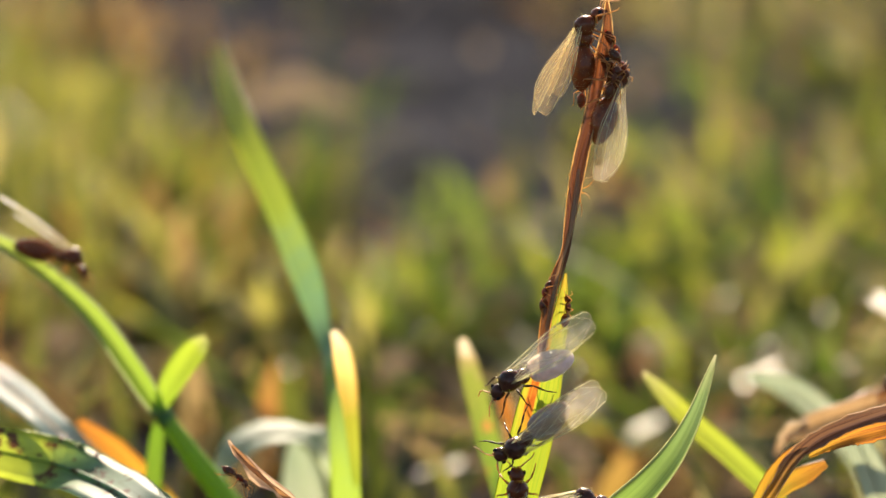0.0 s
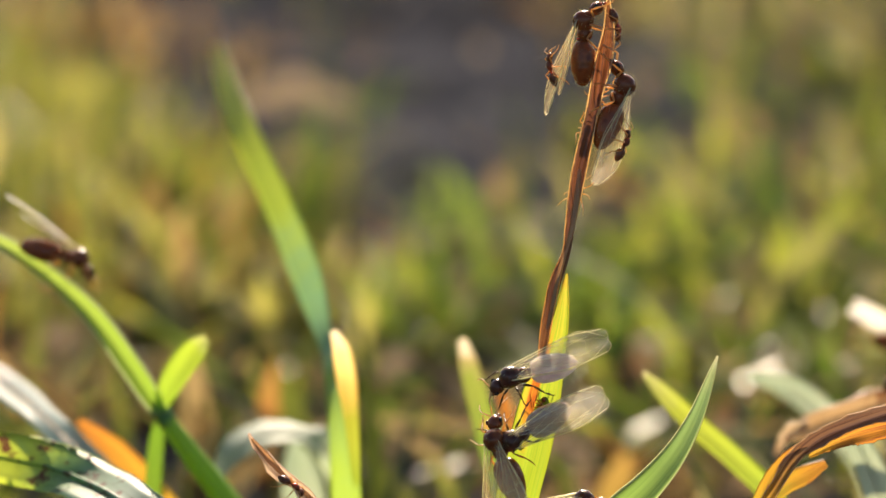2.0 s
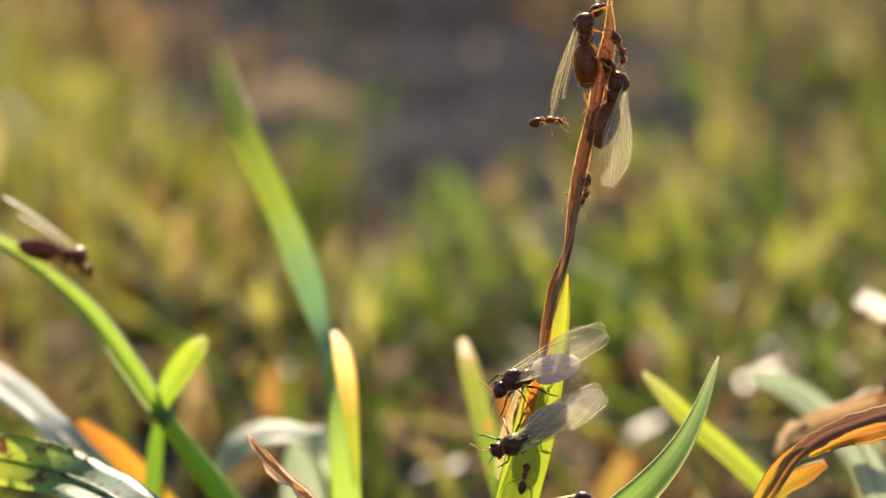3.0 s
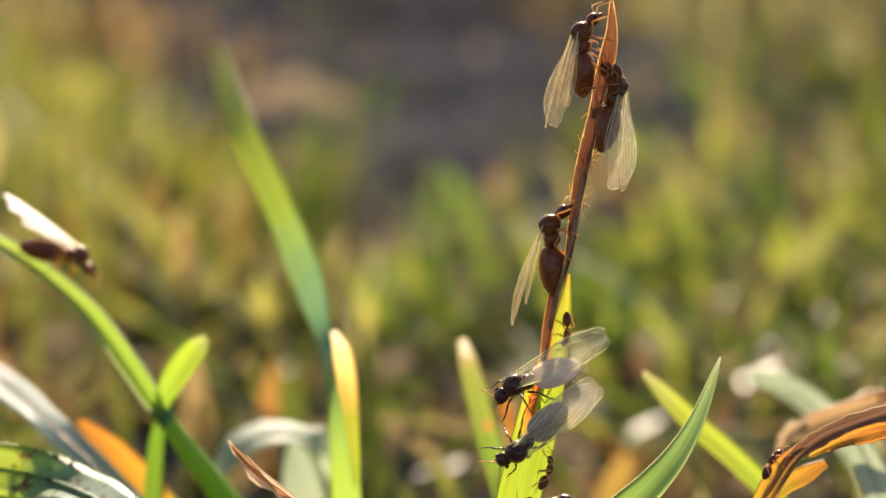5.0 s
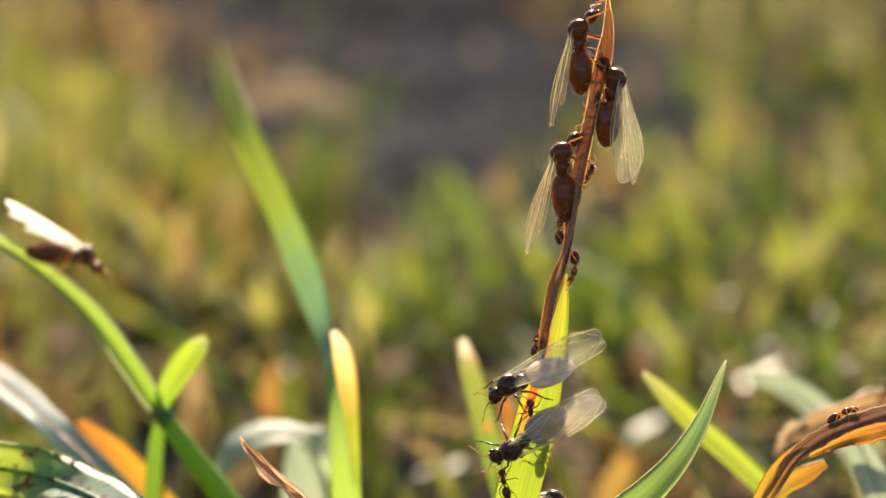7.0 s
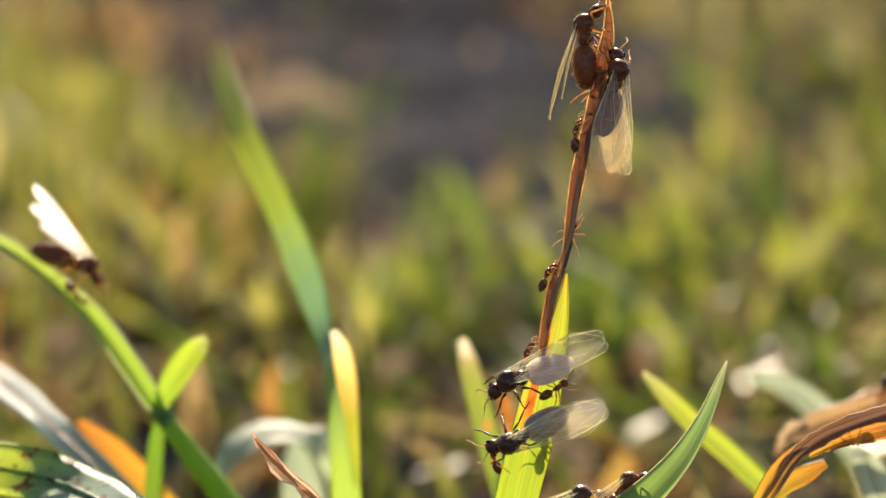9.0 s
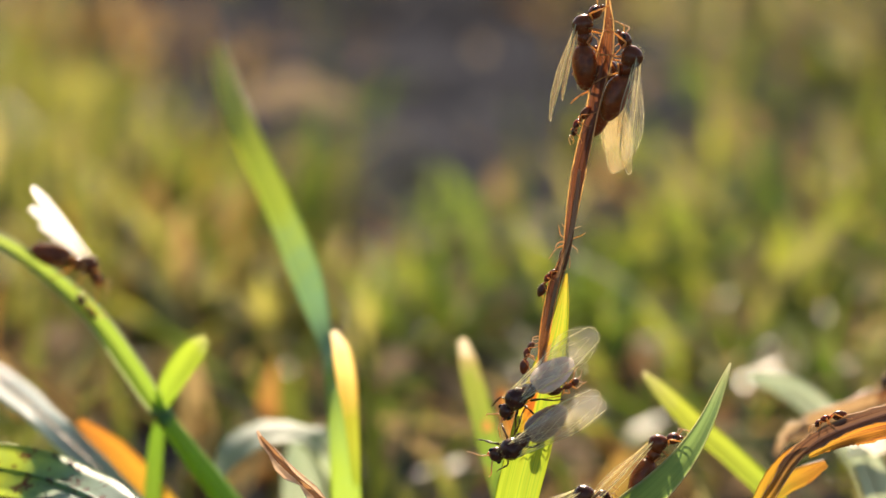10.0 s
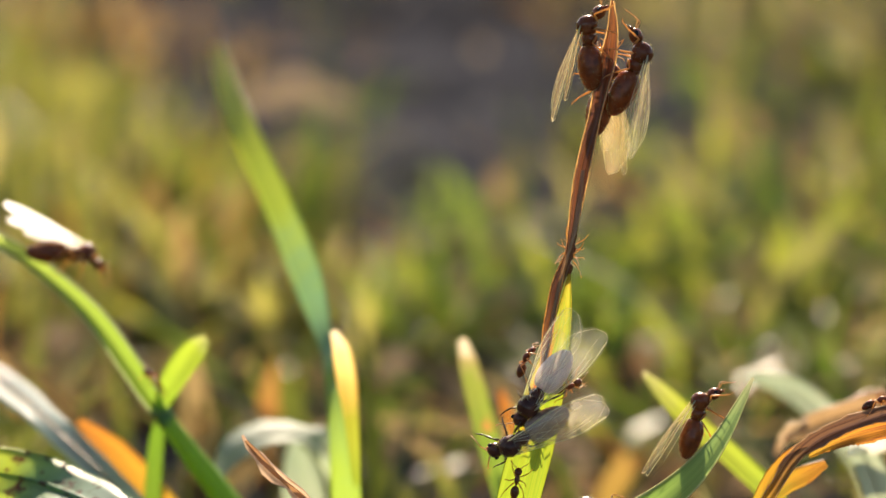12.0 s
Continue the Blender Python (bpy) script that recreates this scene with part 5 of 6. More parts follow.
workers = [worker_ant("small red-brown worker ant on the dry grass tip", 1.0), worker_ant("small brown worker ant on the grass stem", 1.0),
           worker_ant("small brown worker ant crawling over the winged ants", 1.0), worker_ant("small red-brown worker ant tugging at a wing", 1.0),
           worker_ant("small brown worker ant running along the dry stem", 0.95), worker_ant("small black worker ant on the green blade", 0.95),
           worker_ant("small amber worker ant at the edge of the green blade", 1.05), worker_ant("small red-brown worker ant climbing the stem", 1.0),
           worker_ant("small brown worker ant on the twisted stem", 1.0), worker_ant("small pale brown worker ant on the arching leaf", 1.0),
           worker_ant("small brown worker ant crossing the withered leaf", 1.0), worker_ant("small brown worker ant on the curled dry leaf", 0.95)]


def sway(thing, angles):
    """Keys a plant that turns about its root in the plane of the stems; degrees, positive to the right."""
    base = Matrix.Translation(thing.location)
    walk(thing, [(t, base @ Matrix.Rotation(radians(a), 4, FRONT * -1)) for t, a in angles])


def flex(ant, scale, rows):
    """Keys an ant's four wings: rows of (seconds, splay, lift, roll)."""
    wings = [c for c in ant.children if c.name.split(".")[0] in ("forewing", "hindwing")]
    for wing in wings:
        e, hind = (1 if wing.location.y > 0 else -1), int(wing.name.startswith("hind"))
        walk(wing, [(t, wing_pose(MM * scale, e, hind, a, b, c)) for t, a, b, c in rows])


def fidget(ant, seed, step, feel, tread):
    """Keys small restless turns of an ant's antennae and legs, in degrees."""
    rnd = random.Random(seed)
    heads = [c for c in ant.children if c.name.split(".")[0] == "head"]
    limbs = [(c, feel) for h in heads for c in h.children if c.name.split(".")[0] == "antenna"]
    if tread:
        limbs += [(c, tread) for c in ant.children if c.name.split(".")[0] == "leg"]
    for limb, swing in limbs:
        rest = limb.matrix_basis.copy()
        rows, t = [], 0.0
        while t < 12.0 + step:
            rows.append((min(t, 12.0), rest @ pose(0, 0, 0, rnd.uniform(-0.5, 0.5) * swing, rnd.uniform(-0.5, 0.5) * swing, rnd.uniform(-1, 1) * swing)))
            t += step
        walk(limb, rows)


def motions():
    sway(stem, [(0.0, 0.0), (1.5, 0.06), (3.0, 0.15), (4.8, 0.28), (5.5, 0.26), (6.5, 0.2), (7.2, 0.03), (8.8, 0.07), (9.5, 0.03), (10.5, 0.18), (11.0, 0.3), (12.0, 0.32)])
    walk(fresh_tip, [(t, Matrix.Translation(FRESH_JOINT) @ Matrix.Rotation(radians(a), 4, FRONT * -1) @ Matrix.Translation(-FRESH_JOINT)) for t, a in ((0.0, 0.0), (1.5, 0.3), (3.0, 0.6), (5.0, 1.0), (5.5, 2.6), (6.0, 3.3), (7.0, 2.2), (9.0, 2.4), (10.0, 3.2), (11.0, 6.2), (12.0, 8.3))])
    sway(spotted, [(0.0, 0.0), (1.5, -0.8), (2.5, -1.1), (4.8, -2.8), (5.5, -3.5), (6.5, -2.9), (9.5, -3.0), (12.0, -4.0)])
    sway(curl, [(0.0, 0.3), (1.5, 1.8), (2.5, 3.0), (3.2, 2.2), (4.8, 0.5), (5.5, 0.0), (6.5, 1.0), (7.2, 1.8), (9.0, 3.0), (9.5, 3.4), (10.5, 3.6), (12.0, 1.9)])
    walk(ant_top, [(0.0, perch((0.01516, 0.00528, 0.09119), 79, 72)), (0.5, perch((0.01492, 0.00546, 0.09190), 79, 88)), (1.0, perch((0.01508, 0.00547, 0.09194), 81, 88)), (1.5, perch((0.01510, 0.00544, 0.09182), 81, 88)), (2.0, perch((0.01509, 0.00541, 0.09171), 81, 89)), (2.5, perch((0.01503, 0.00536, 0.09153), 81, 90)), (3.0, perch((0.01527, 0.00534, 0.09144), 84, 88)), (3.1, perch((0.01531, 0.00535, 0.09146), 84, 88)), (4.4, perch((0.01517, 0.00517, 0.09071), 85, 70)), (4.8, perch((0.01506, 0.00507, 0.09036), 83, 70)), (5.0, perch((0.01496, 0.00512, 0.09053), 84, 70)), (5.2, perch((0.01493, 0.00514, 0.09061), 84, 88)), (6.0, perch((0.01520, 0.00510, 0.09047), 83, 90)), (6.5, perch((0.01500, 0.00510, 0.09044), 83, 86)), (7.0, perch((0.01467, 0.00518, 0.09079), 84, 85)), (7.2, perch((0.01460, 0.00522, 0.09093), 84, 85)), (8.8, perch((0.01515, 0.00533, 0.09139), 83, 92)), (9.0, perch((0.01520, 0.00533, 0.09138), 83, 92)), (9.5, perch((0.01510, 0.00533, 0.09139), 83, 92)), (10.0, perch((0.01515, 0.00531, 0.09129), 84, 91)), (10.5, perch((0.01554, 0.00526, 0.09112), 84, 90)), (11.0, perch((0.01581, 0.00526, 0.09112), 83, 89)), (12.0, perch((0.01567, 0.00529, 0.09122), 86, 88))])
    walk(ant_pair, [(0.0, perch((0.01791, 0.00391, 0.08570), 81, -75)), (0.5, perch((0.01801, 0.00394, 0.08580), 81, -75)), (1.0, perch((0.01804, 0.00383, 0.08537), 80, -75)), (1.5, perch((0.01834, 0.00370, 0.08487), 77, -80)), (2.0, perch((0.01858, 0.00376, 0.08507), 76, -85)), (2.5, perch((0.01825, 0.00374, 0.08502), 77, -82)), (3.0, perch((0.01809, 0.00381, 0.08529), 81, -74)), (3.1, perch((0.01809, 0.00382, 0.08531), 81, -72)), (4.8, perch((0.01807, 0.00370, 0.08484), 83, -66)), (5.0, perch((0.01809, 0.00372, 0.08493), 84, -66)), (5.5, perch((0.01829, 0.00376, 0.08512), 86, -66)), (6.0, perch((0.01844, 0.00377, 0.08512), 87, -66)), (6.5, perch((0.01842, 0.00382, 0.08532), 88, -66)), (7.0, perch((0.01810, 0.00389, 0.08557), 89, -66)), (7.2, perch((0.01791, 0.00389, 0.08558), 88, -66)), (8.8, perch((0.01817, 0.00212, 0.08678), 81, -18)), (9.0, perch((0.01817, 0.00314, 0.08674), 79, -22)), (9.5, perch((0.01880, 0.00437, 0.08753), 75, -48)), (10.0, perch((0.01937, 0.00450, 0.08805), 76, -72)), (10.5, perch((0.01992, 0.00453, 0.08818), 74, -76)), (11.0, perch((0.02028, 0.00455, 0.08826), 74, -78)), (12.0, perch((0.02031, 0.00461, 0.08847), 72, -80))])
    walk(ant_climber, [(0.0, perch((0.00798, -0.00965, 0.04371), 92, 0)), (0.6, perch((0.00798, -0.00957, 0.04400), 92, 0)), (1.0, perch((0.00726, -0.00921, 0.04546), 100, 5)), (1.5, perch((0.00714, -0.00892, 0.04662), 108, 10)), (2.0, perch((0.00630, -0.00830, 0.04913), 108, 30)), (2.5, perch((0.00578, -0.00685, 0.05080), 70, 75)), (2.8, perch((0.00800, -0.00100, 0.05140), 80, 125)), (3.2, perch((0.01010, 0.00200, 0.05376), 80, 170)), (4.0, perch((0.01115, 0.00248, 0.05928), 80, 160)), (4.5, perch((0.01086, 0.00077, 0.06484), 84, 112)), (4.8, perch((0.01139, -0.00024, 0.06905), 84, 92)), (5.0, perch((0.01163, 0.00008, 0.07034), 84, 91)), (5.1, perch((0.01175, 0.00022, 0.07091), 84, 90)), (5.5, perch((0.01254, 0.00072, 0.07288), 84, 90)), (6.0, perch((0.01272, 0.00126, 0.07508), 82, 90)), (6.5, perch((0.01381, 0.00276, 0.07693), 80, 65)), (6.9, perch((0.01305, 0.00244, 0.07771), 84, 85)), (7.0, perch((0.01290, 0.00228, 0.07776), 85, 87)), (7.2, perch((0.01268, 0.00200, 0.07799), 86, 90)), (7.6, perch((0.01301, 0.00360, 0.08032), 84, 110)), (8.0, perch((0.01459, 0.00675, 0.08260), 80, 160)), (8.4, perch((0.01621, 0.00776, 0.08459), 80, -160)), (8.8, perch((0.01732, 0.00803, 0.08566), 82, -135)), (9.5, perch((0.01735, 0.00756, 0.08587), 83, -125)), (12.0, perch((0.01741, 0.00756, 0.08587), 84, -120))])
    walk(ant_upper, [(0.0, perch((0.00910, -0.00610, 0.05791), 205, -30)), (0.5, perch((0.00913, -0.00609, 0.05792), 197, -30)), (1.0, perch((0.00928, -0.00602, 0.05823), 197, -30)), (2.0, perch((0.00925, -0.00609, 0.05796), 197, -30)), (2.5, perch((0.00944, -0.00613, 0.05782), 202, -30)), (3.0, perch((0.00956, -0.00613, 0.05778), 199, -30)), (3.1, perch((0.00955, -0.00613, 0.05779), 199, -30)), (4.8, perch((0.00972, -0.00625, 0.05728), 201, -30)), (5.0, perch((0.00962, -0.00625, 0.05728), 201, -30)), (5.5, perch((0.00946, -0.00625, 0.05731), 202, -30)), (6.0, perch((0.00932, -0.00625, 0.05731), 202, -30)), (6.5, perch((0.00923, -0.00627, 0.05726), 201, -30)), (7.0, perch((0.00899, -0.00625, 0.05731), 201, -30)), (7.2, perch((0.00887, -0.00624, 0.05736), 201, -30)), (8.8, perch((0.00887, -0.00615, 0.05770), 196, -30)), (9.0, perch((0.00896, -0.00616, 0.05769), 200, -30)), (9.2, perch((0.00906, -0.00622, 0.05747), 201, -30)), (9.5, perch((0.00938, -0.00630, 0.05712), 210, -28)), (10.0, perch((0.00957, -0.00646, 0.05645), 217, -24)), (10.5, perch((0.01019, -0.00657, 0.05608), 230, -18)), (11.0, perch((0.01065, -0.00660, 0.05594), 240, -12)), (11.5, perch((0.01024, -0.00659, 0.05600), 236, -10)), (12.0, perch((0.01036, -0.00654, 0.05618), 234, -8))])
    walk(ant_lower, [(0.0, perch((0.00932, -0.00769, 0.05156), 217, 12)), (1.0, perch((0.00942, -0.00765, 0.05173), 215, 12)), (1.5, perch((0.00919, -0.00761, 0.05188), 206, 11)), (2.0, perch((0.00905, -0.00757, 0.05203), 208, 11)), (2.5, perch((0.00909, -0.00761, 0.05189), 208, 11)), (3.0, perch((0.00912, -0.00764, 0.05175), 212, 11)), (3.1, perch((0.00913, -0.00764, 0.05174), 213, 11)), (4.8, perch((0.00935, -0.00776, 0.05127), 224, 10)), (5.0, perch((0.00937, -0.00775, 0.05131), 222, 11)), (5.5, perch((0.00940, -0.00770, 0.05149), 217, 12)), (6.0, perch((0.00912, -0.00777, 0.05128), 215, 12)), (6.5, perch((0.00889, -0.00787, 0.05088), 215, 12)), (7.0, perch((0.00896, -0.00776, 0.05126), 214, 12)), (7.2, perch((0.00897, -0.00771, 0.05145), 212, 12)), (8.8, perch((0.00882, -0.00766, 0.05167), 205, 14)), (9.0, perch((0.00883, -0.00765, 0.05169), 206, 14)), (9.5, perch((0.00890, -0.00769, 0.05155), 212, 14)), (10.0, perch((0.00896, -0.00773, 0.05139), 214, 14)), (10.5, perch((0.00905, -0.00773, 0.05139), 214, 14)), (11.0, perch((0.00904, -0.00773, 0.05139), 212, 14)), (12.0, perch((0.00895, -0.00769, 0.05154), 209, 14))])
    walk(ant_left, [(0.0, perch((-0.04677, 0.03624, 0.06033), -20, 96)), (1.5, perch((-0.04582, 0.03620, 0.06020), -22, 94)), (2.5, perch((-0.04623, 0.03624, 0.06033), -20, 95)), (4.8, perch((-0.04609, 0.03627, 0.06046), -18, 102)), (5.5, perch((-0.04541, 0.03624, 0.06033), -15, 112)), (6.5, perch((-0.04514, 0.03624, 0.06033), -10, 112)), (7.2, perch((-0.04527, 0.03620, 0.06020), -14, 104)), (8.8, perch((-0.04473, 0.03604, 0.05954), -24, 116)), (10.5, perch((-0.04486, 0.03604, 0.05954), -23, 116)), (11.2, perch((-0.04500, 0.03620, 0.06020), -15, 104)), (12.0, perch((-0.04514, 0.03627, 0.06046), -9, 112))])
    walk(ant_right, [(0.0, perch((0.05722, 0.03338, 0.04683), 196, -85)), (2.5, perch((0.05722, 0.03338, 0.04683), 198, -82)), (5.5, perch((0.05777, 0.03322, 0.04616), 194, -85)), (9.5, perch((0.05695, 0.03345, 0.04709), 197, -83)), (12.0, perch((0.05763, 0.03322, 0.04616), 195, -85))])
    walk(ant_far, [(0.0, perch((0.06473, 0.06523, 0.04226), -14, 114)), (1.5, perch((0.06212, 0.06459, 0.03972), -18, 114)), (2.5, perch((0.06174, 0.06519, 0.04211), -14, 114)), (3.1, perch((0.06324, 0.06523, 0.04226), -14, 114)), (4.8, perch((0.06566, 0.03551, 0.04706), -10, 114)), (7.2, perch((0.06470, 0.02939, 0.04321), 10, 114)), (9.0, perch((0.05733, 0.02358, 0.04055), 24, 118)), (12.0, perch((0.05680, 0.02364, 0.04081), 24, 118))])
    walk(ant_blade, [(0.0, perch((0.01230, -0.00552, 0.03548), 50, 85)), (7.2, perch((0.01567, -0.00477, 0.03845), 50, 85)), (8.8, perch((0.01886, -0.00371, 0.04273), 48, 85)), (9.0, perch((0.01916, -0.00356, 0.04333), 48, 85)), (9.5, perch((0.02076, -0.00309, 0.04519), 54, 85)), (10.0, perch((0.02249, -0.00262, 0.04711), 56, 85)), (10.5, perch((0.02467, -0.00206, 0.04933), 59, 82)), (11.0, perch((0.02624, -0.00179, 0.05042), 61, 82)), (11.5, perch((0.02698, -0.00166, 0.05092), 64, 82)), (12.0, perch((0.02742, -0.00155, 0.05142), 67, 82))])
    walk(ant_low, [(0.0, perch((0.01351, -0.00298, 0.04150), 25, 75)), (2.5, perch((0.01351, -0.00306, 0.04120), 25, 75)), (4.8, perch((0.01173, -0.00316, 0.04079), 25, 75)), (5.5, perch((0.01093, -0.00309, 0.04108), 25, 75)), (7.2, perch((0.01019, -0.00301, 0.04138), 22, 75)), (8.8, perch((0.01327, -0.00298, 0.04150), 35, 80)), (10.0, perch((0.01376, -0.00298, 0.04150), 35, 80)), (11.0, perch((0.01449, -0.00338, 0.03989), 20, 75)), (12.0, perch((0.01419, -0.00331, 0.04019), 40, 75))])
    w = workers
    flex(ant_top, 0.95, [(0.0, 6, 13, 40), (0.5, 4, 11, 24), (1.0, 4, 9, 24), (3.0, 4, 9, 12), (4.8, 5, 9, 34), (5.0, 4, 9, 25), (5.3, 3, 8, 12), (6.0, 3, 6, 11), (7.0, 3, 6, 9), (9.0, 2, 9, 6), (10.0, 2, 9, 13), (11.0, 3, 12, 20), (12.0, 3, 12, 16)])
    flex(ant_pair, 1, [(0.0, 5, -5, 45), (1.0, 5, -5, 44), (2.0, 5, -8, 43), (3.0, 5, -1, 42), (5.0, 5, 2, 42), (6.0, 5, 2, 42), (7.0, 5, 4, 42), (8.8, 5, 9, 30), (9.0, 5, 10, 29), (9.5, 5, 8, 25), (10.0, 5, 7, 25), (11.0, 5, 4, 24), (12.0, 5, 7, 24)])
    flex(ant_upper, 1.0, [(0.0, 0, 20, 6), (0.6, 0, 5, 6), (2.2, 0, 6, 6), (3.0, 0, 14, 6), (5.2, 0, 11, 6), (6.0, 0, 8, 6), (7.2, 0, 8, 6), (9.0, 0, 3, 6), (10.0, -2, 4, 6), (11.0, 3, 3, 6), (12.0, 8, 5, 4)])
    flex(ant_climber, 1, [(0.0, 8, 12, 20), (2.4, 8, 12, 20), (2.9, 1, 6, 10), (4.2, 2, 8, 12), (4.8, 4, 11, 14), (5.0, 4, 11, 14), (6.0, 4, 12, 12), (6.5, 3, 11, 8), (7.0, 3, 10, 16), (7.6, 2, 8, 8), (8.6, 3, 12, 10), (9.0, 4, 15, 20), (12.0, 4, 9, 20)])
    flex(ant_lower, 1.0, [(0.0, 0, 4, 6), (1.0, 0, 5, 6), (3.0, 0, 3, 6), (5.0, 0, 3, 6), (6.0, 0, 8, 6), (7.2, 0, 8, 6), (9.0, -1, 13, 6), (10.0, 0, 10, 6), (12.0, 0, 11, 6)])
    flex(ant_left, 1.0, [(0.0, 5, 16, 5), (4.0, 5, 16, 5), (5.0, 11, 16, 0), (7.2, 11, 16, 0), (8.8, 14, 24, 0), (10.4, 14, 22, 0), (11.0, 12, 16, 0), (12.0, 12, 15, 0)])
    flex(ant_blade, 0.87, [(0.0, 5, 10, 20), (9.0, 4, 10, 15), (10.0, 4, 11, 14), (10.4, 4, 10, 14), (11.0, 3, 9, 6), (12.0, 3, 11, 6)])
    for k, ant in enumerate((ant_top, ant_pair, ant_climber, ant_upper, ant_lower, ant_left, ant_right, ant_far, ant_blade, ant_low)):
        fidget(ant, 40 + k, 0.4, 22, 0)
    for k, ant in enumerate(workers):
        fidget(ant, 60 + k, 0.3, 25, 18)
    walk(w[0], [(0.0, perch((0.01830, 0.00532, 0.09135), -70, 80)), (0.5, perch((0.01824, 0.00556, 0.09229), 80, -85)), (1.0, perch((0.01794, 0.00562, 0.09252), 85, -85)), (1.5, perch((0.01818, 0.00611, 0.09452), 70, -85)), (2.0, perch((0.01855, 0.00588, 0.09358), -80, 85)), (2.5, perch((0.01873, 0.00597, 0.09393), -70, 80)), (3.1, perch((0.01885, 0.00416, 0.09081), -75, 60)), (4.8, perch((0.01897, 0.00350, 0.08818), -80, 60)), (6.0, perch((0.01698, 0.00218, 0.08702), -100, 0)), (6.5, perch((0.01674, 0.00208, 0.08661), -100, 0)), (7.2, perch((0.01672, 0.00572, 0.08467), -100, 180)), (8.8, perch((0.01763, 0.00737, 0.08715), 80, 180)), (12.0, perch((0.01794, 0.00683, 0.08911), 85, 170))])
    walk(w[1], [(0.0, perch((0.01885, 0.00390, 0.08976), -60, 60)), (0.5, perch((0.01824, 0.00369, 0.08894), -80, 60)), (1.0, perch((0.01836, 0.00390, 0.08976), 80, -60)), (1.5, perch((0.01745, 0.00653, 0.08793), -100, 170)), (3.1, perch((0.01672, 0.00565, 0.08437), -100, 180)), (4.8, perch((0.01598, 0.00476, 0.08082), -105, 170)), (5.5, perch((0.01564, 0.00174, 0.07700), -104, 95)), (6.0, perch((0.01527, 0.00108, 0.07435), -105, 90)), (6.5, perch((0.01442, -0.00032, 0.06871), -106, 90)), (7.2, perch((0.01400, -0.00050, 0.06800), -100, 90)), (8.8, perch((0.01166, -0.00461, 0.05565), 30, 0)), (9.5, perch((0.01166, -0.00467, 0.05541), 35, 0)), (10.0, perch((0.01271, -0.00410, 0.05562), 25, -30)), (12.0, perch((0.01295, -0.00409, 0.05568), 20, -30))])
    walk(w[2], [(0.0, perch((0.01800, 0.00230, 0.08748), 70, 0)), (0.5, perch((0.01842, 0.00227, 0.08737), 60, 0)), (1.0, perch((0.01915, 0.00175, 0.08114), 75, -60)), (1.5, perch((0.01945, 0.00167, 0.08085), 80, -70)), (2.0, perch((0.01927, 0.00165, 0.08073), 70, -70)), (2.5, perch((0.01679, 0.00156, 0.08038), 200, -60)), (3.1, perch((0.01521, 0.00133, 0.07535), -104, 95)), (4.8, perch((0.01338, -0.00100, 0.06185), -98, 120)), (5.5, perch((0.01332, -0.00122, 0.06097), -98, 140)), (6.0, perch((0.01230, -0.00018, 0.05686), -120, 180)), (6.5, perch((0.00918, -0.00544, 0.05231), -130, 0)), (7.2, perch((0.00942, -0.00524, 0.05313), 60, 0)), (8.8, perch((0.00885, -0.00286, 0.05853), 70, 85)), (10.0, perch((0.00885, -0.00286, 0.05853), 70, 85)), (10.5, perch((0.00945, -0.00257, 0.05971), 75, 85)), (11.0, perch((0.00988, -0.00229, 0.06083), 70, 85)), (11.5, perch((0.00921, -0.00276, 0.05894), 75, 85)), (12.0, perch((0.00867, -0.00296, 0.05812), 60, 80))])
    walk(w[3], [(0.0, perch((0.01501, 0.00601, 0.08585), 80, 150)), (0.5, perch((0.01484, 0.00506, 0.08616), 130, 80)), (1.0, perch((0.01184, 0.00406, 0.09040), 120, 60)), (1.5, perch((0.01069, 0.00338, 0.08771), 80, 80)), (2.0, perch((0.01160, 0.00360, 0.08859), 100, 70)), (2.5, perch((0.01099, 0.00352, 0.08824), 100, 80)), (2.8, perch((0.01093, 0.00284, 0.08554), 60, 80)), (3.1, perch((0.01069, 0.00211, 0.08261), -25, 60)), (3.3, perch((0.01120, 0.00070, 0.08106), -60, 60)), (3.6, perch((0.01075, -0.00839, 0.06114), -130, 60)), (3.9, perch((0.00979, -0.02430, 0.00560), -170, 90)), (12.0, perch((0.00861, -0.02459, 0.00445), 180, -90))])
    walk(w[4], [(0.0, perch((0.01085, -0.00128, 0.06488), 75, 85)), (0.5, perch((0.01097, -0.00098, 0.06606), 75, 85)), (1.0, perch((0.01200, 0.00006, 0.07024), 76, 85)), (1.5, perch((0.01501, 0.00461, 0.08023), 78, 150)), (2.5, perch((0.01532, 0.00404, 0.08209), 78, 130)), (3.1, perch((0.01623, 0.00550, 0.08378), 78, 180)), (4.8, perch((0.01696, 0.00609, 0.08615), 78, 180)), (5.5, perch((0.01672, 0.00550, 0.08378), -100, 180)), (6.0, perch((0.01636, 0.00243, 0.07976), -105, 90)), (6.5, perch((0.01539, 0.00128, 0.07512), -104, 92)), (7.2, perch((0.01557, 0.00304, 0.07808), 76, -120)), (8.0, perch((0.01257, 0.00151, 0.06780), -110, 180)), (8.8, perch((0.01109, -0.00075, 0.06700), 60, 85)), (9.5, perch((0.01079, -0.00079, 0.06682), 55, 85)), (10.0, perch((0.01091, -0.00089, 0.06641), 55, 85)), (10.5, perch((0.01055, -0.00161, 0.06353), 80, 85)), (11.0, perch((0.01148, -0.00246, 0.06426), 200, -60)), (11.5, perch((0.01318, 0.00092, 0.06543), 80, 180)), (12.0, perch((0.01367, 0.00159, 0.06810), 78, 180))])
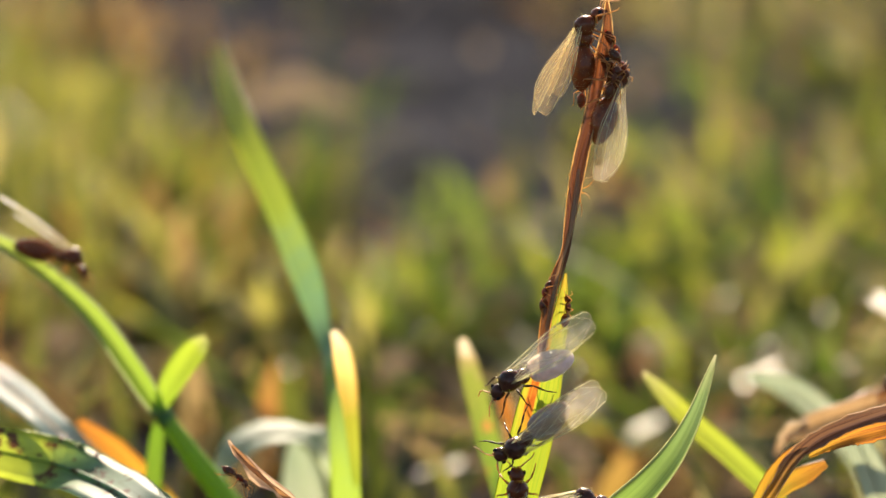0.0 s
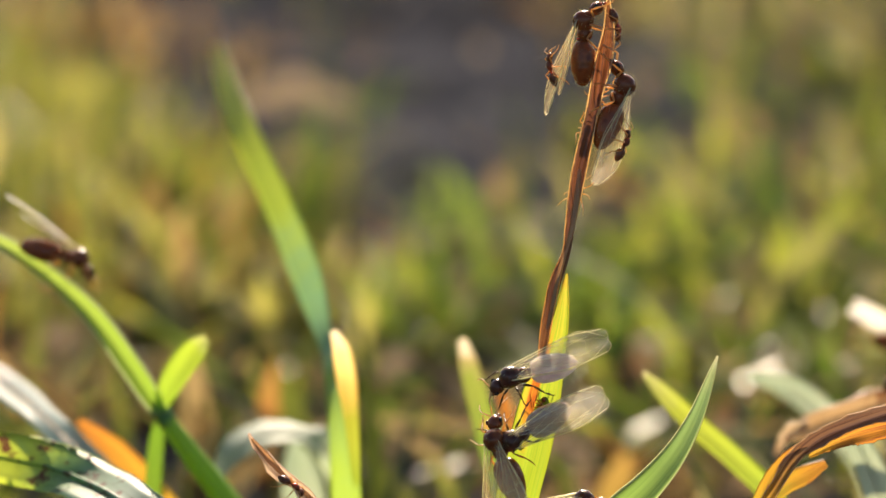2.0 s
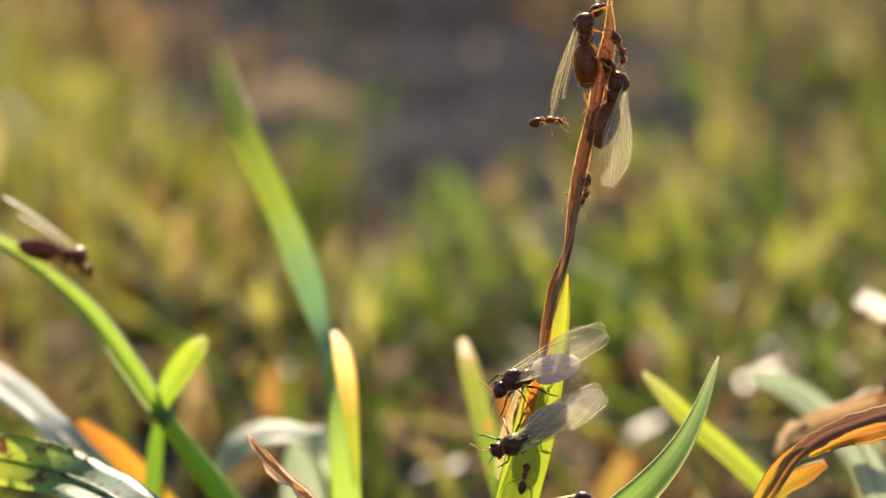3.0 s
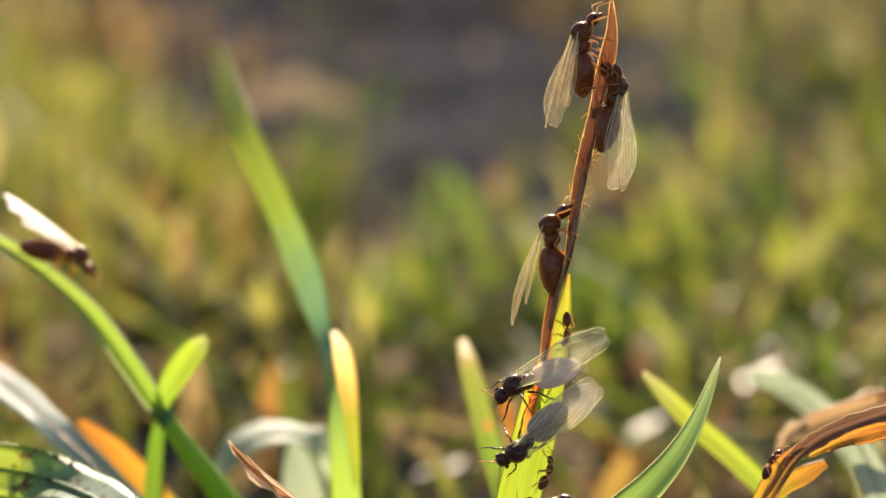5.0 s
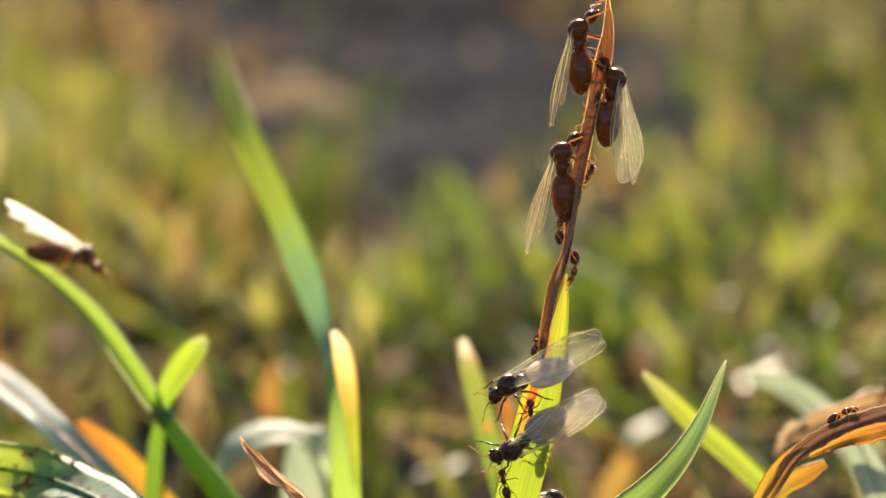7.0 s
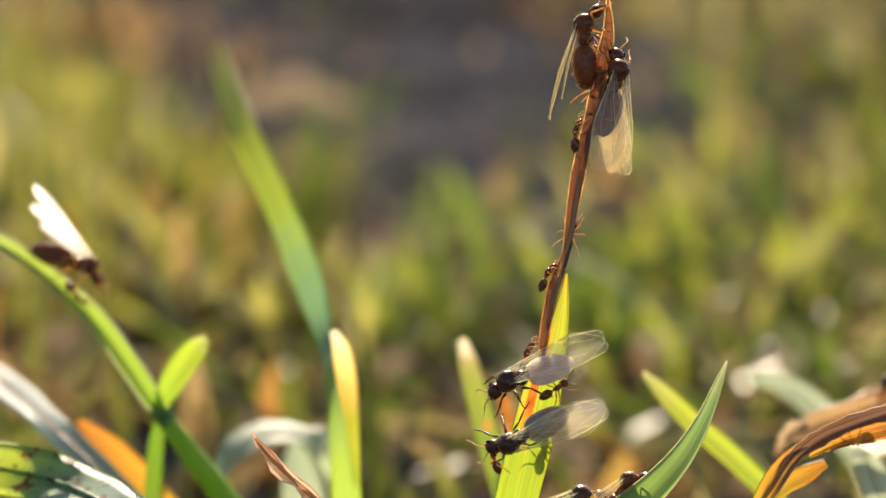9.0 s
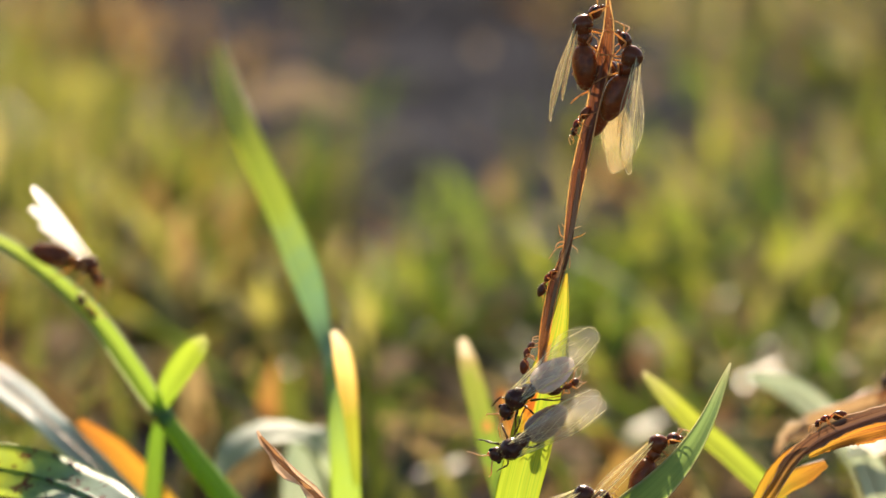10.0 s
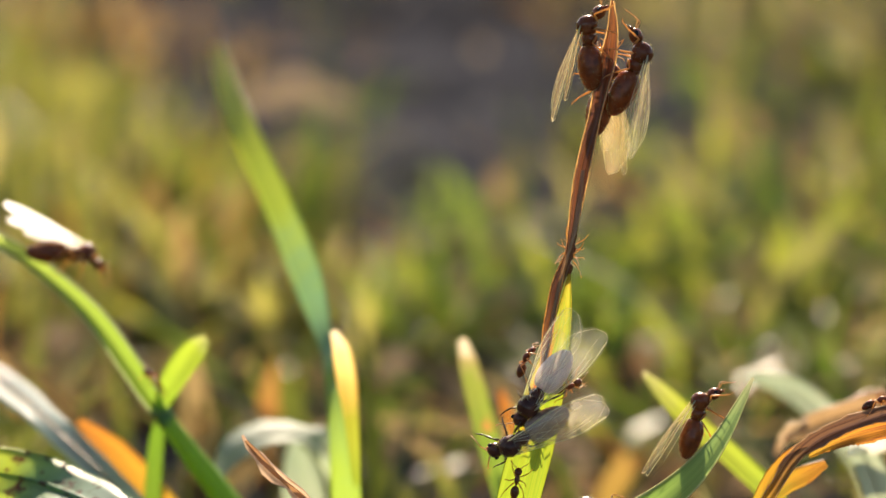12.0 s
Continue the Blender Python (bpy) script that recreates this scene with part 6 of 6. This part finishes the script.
    walk(w[5], [(0.0, perch((0.01332, -0.00071, 0.06303), 85, -120)), (0.5, perch((0.01394, -0.00045, 0.06818), 80, -88)), (1.0, perch((0.01350, -0.00027, 0.06480), -98, 120)), (1.5, perch((0.01226, -0.00070, 0.05892), -110, 180)), (3.1, perch((0.00858, -0.00709, 0.04568), 80, 0)), (4.4, perch((0.00850, -0.00760, 0.04330), 110, 0)), (5.4, perch((0.00850, -0.00760, 0.04330), -80, 0)), (6.2, perch((0.00700, -0.00760, 0.04300), 110, 0)), (6.6, perch((0.00715, -0.00730, 0.04440), 110, 0)), (7.2, perch((0.00636, -0.00610, 0.04554), 100, 30)), (8.8, perch((0.00594, -0.00563, 0.04742), 110, 60)), (9.0, perch((0.00558, -0.00550, 0.04795), 100, 60)), (9.5, perch((0.00655, -0.00463, 0.05142), 70, 85)), (10.0, perch((0.00741, -0.00122, 0.05270), 70, 150)), (10.5, perch((0.00805, -0.00116, 0.04883), -110, 180)), (11.0, perch((0.00737, -0.00695, 0.04627), 75, 0)), (11.5, perch((0.00737, -0.00668, 0.04733), 78, 0)), (12.0, perch((0.00779, -0.00709, 0.04568), 80, 0))])
    walk(w[6], [(0.0, perch((0.00964, -0.00616, 0.03702), 75, -120)), (4.0, perch((0.00982, -0.00528, 0.04057), 75, -120)), (4.8, perch((0.01073, -0.00626, 0.04489), 75, -85)), (5.5, perch((0.01172, -0.00476, 0.04885), 70, -90)), (6.5, perch((0.01166, -0.00490, 0.04826), 80, -90)), (7.2, perch((0.01047, -0.00226, 0.04855), 75, 180)), (8.8, perch((0.01119, -0.00440, 0.04822), 80, -110)), (9.2, perch((0.01019, -0.00101, 0.04943), 75, 180)), (12.0, perch((0.01019, -0.00086, 0.05002), 75, 180))])
    walk(w[7], [(0.0, perch((0.01019, 0.00003, 0.05360), 75, 180)), (6.5, perch((0.01016, -0.00018, 0.05686), 75, 150)), (7.2, perch((0.01000, -0.00204, 0.06183), 72, 85)), (8.0, perch((0.01248, 0.00031, 0.07123), 76, 90)), (8.8, perch((0.01400, 0.00260, 0.08041), 78, 88)), (9.0, perch((0.01418, 0.00290, 0.08164), 78, 88)), (9.5, perch((0.01406, 0.00295, 0.08182), 78, 88)), (10.0, perch((0.01479, 0.00339, 0.08358), -120, -85)), (10.5, perch((0.01528, 0.00223, 0.08308), -110, -60)), (11.0, perch((0.01424, 0.00199, 0.07800), 78, 85)), (11.5, perch((0.01297, 0.00065, 0.07259), -104, -90)), (12.0, perch((0.01379, 0.00210, 0.07017), -104, 180))])
    walk(w[8], [(0.0, perch((0.01440, 0.00328, 0.07490), 76, 180)), (6.5, perch((0.01391, 0.00269, 0.07254), 76, 180)), (7.2, perch((0.01218, 0.00043, 0.07171), 80, 88)), (8.8, perch((0.01367, 0.00225, 0.07076), 76, 180)), (10.0, perch((0.01318, 0.00196, 0.06958), 76, 170)), (10.5, perch((0.01261, 0.00043, 0.07171), 86, 88)), (11.0, perch((0.01256, -0.00271, 0.06327), -80, 0)), (11.5, perch((0.01222, -0.00426, 0.06120), -90, 0)), (12.0, perch((0.01169, -0.00004, 0.05745), -100, 180))])
    walk(w[9], [(0.0, perch((-0.04760, 0.03977, 0.05588), -45, 180)), (8.0, perch((-0.04678, 0.03872, 0.05580), -45, 180)), (9.0, perch((-0.04453, 0.03465, 0.05603), -45, -60)), (9.5, perch((-0.04466, 0.03467, 0.05609), -50, -60)), (10.0, perch((-0.04316, 0.03427, 0.05451), -52, 0)), (10.5, perch((-0.04001, 0.03467, 0.05200), -52, 60)), (11.0, perch((-0.03769, 0.03393, 0.04901), -54, 85)), (11.5, perch((-0.03537, 0.03325, 0.04630), -54, 85)), (12.0, perch((-0.03503, 0.03310, 0.04570), -54, 85))])
    walk(w[10], [(0.0, perch((0.03290, -0.00637, 0.04032), 60, 85)), (4.4, perch((0.03351, -0.00586, 0.04238), 60, 85)), (5.0, perch((0.03491, -0.00657, 0.04779), 58, 85)), (6.0, perch((0.03924, -0.00218, 0.04884), 35, 150)), (7.0, perch((0.04246, -0.00525, 0.05307), 22, 85)), (7.4, perch((0.04429, -0.00255, 0.05152), 20, 150)), (8.8, perch((0.04505, -0.00159, 0.05122), 200, 160)), (9.5, perch((0.04383, -0.00169, 0.05080), 200, 160)), (10.0, perch((0.04156, -0.00531, 0.05283), 203, -85)), (10.5, perch((0.04077, -0.00199, 0.04961), 20, 150)), (11.5, perch((0.04429, -0.00255, 0.05152), 20, 150)), (12.0, perch((0.04611, -0.00589, 0.05465), 15, 85))])
    walk(w[11], [(0.0, perch((-0.02266, -0.00205, 0.04526), -40, 60)), (0.6, perch((-0.02085, 0.00253, 0.04293), -35, 150)), (1.6, perch((-0.01773, 0.00244, 0.04256), -35, 150)), (2.0, perch((-0.01658, -0.00228, 0.04430), -38, 60)), (2.5, perch((-0.01473, -0.00189, 0.04177), -42, 60)), (3.0, perch((-0.01203, -0.00100, 0.03707), -45, 60)), (12.0, perch((-0.01191, -0.00103, 0.03695), -45, 60))])


motions()
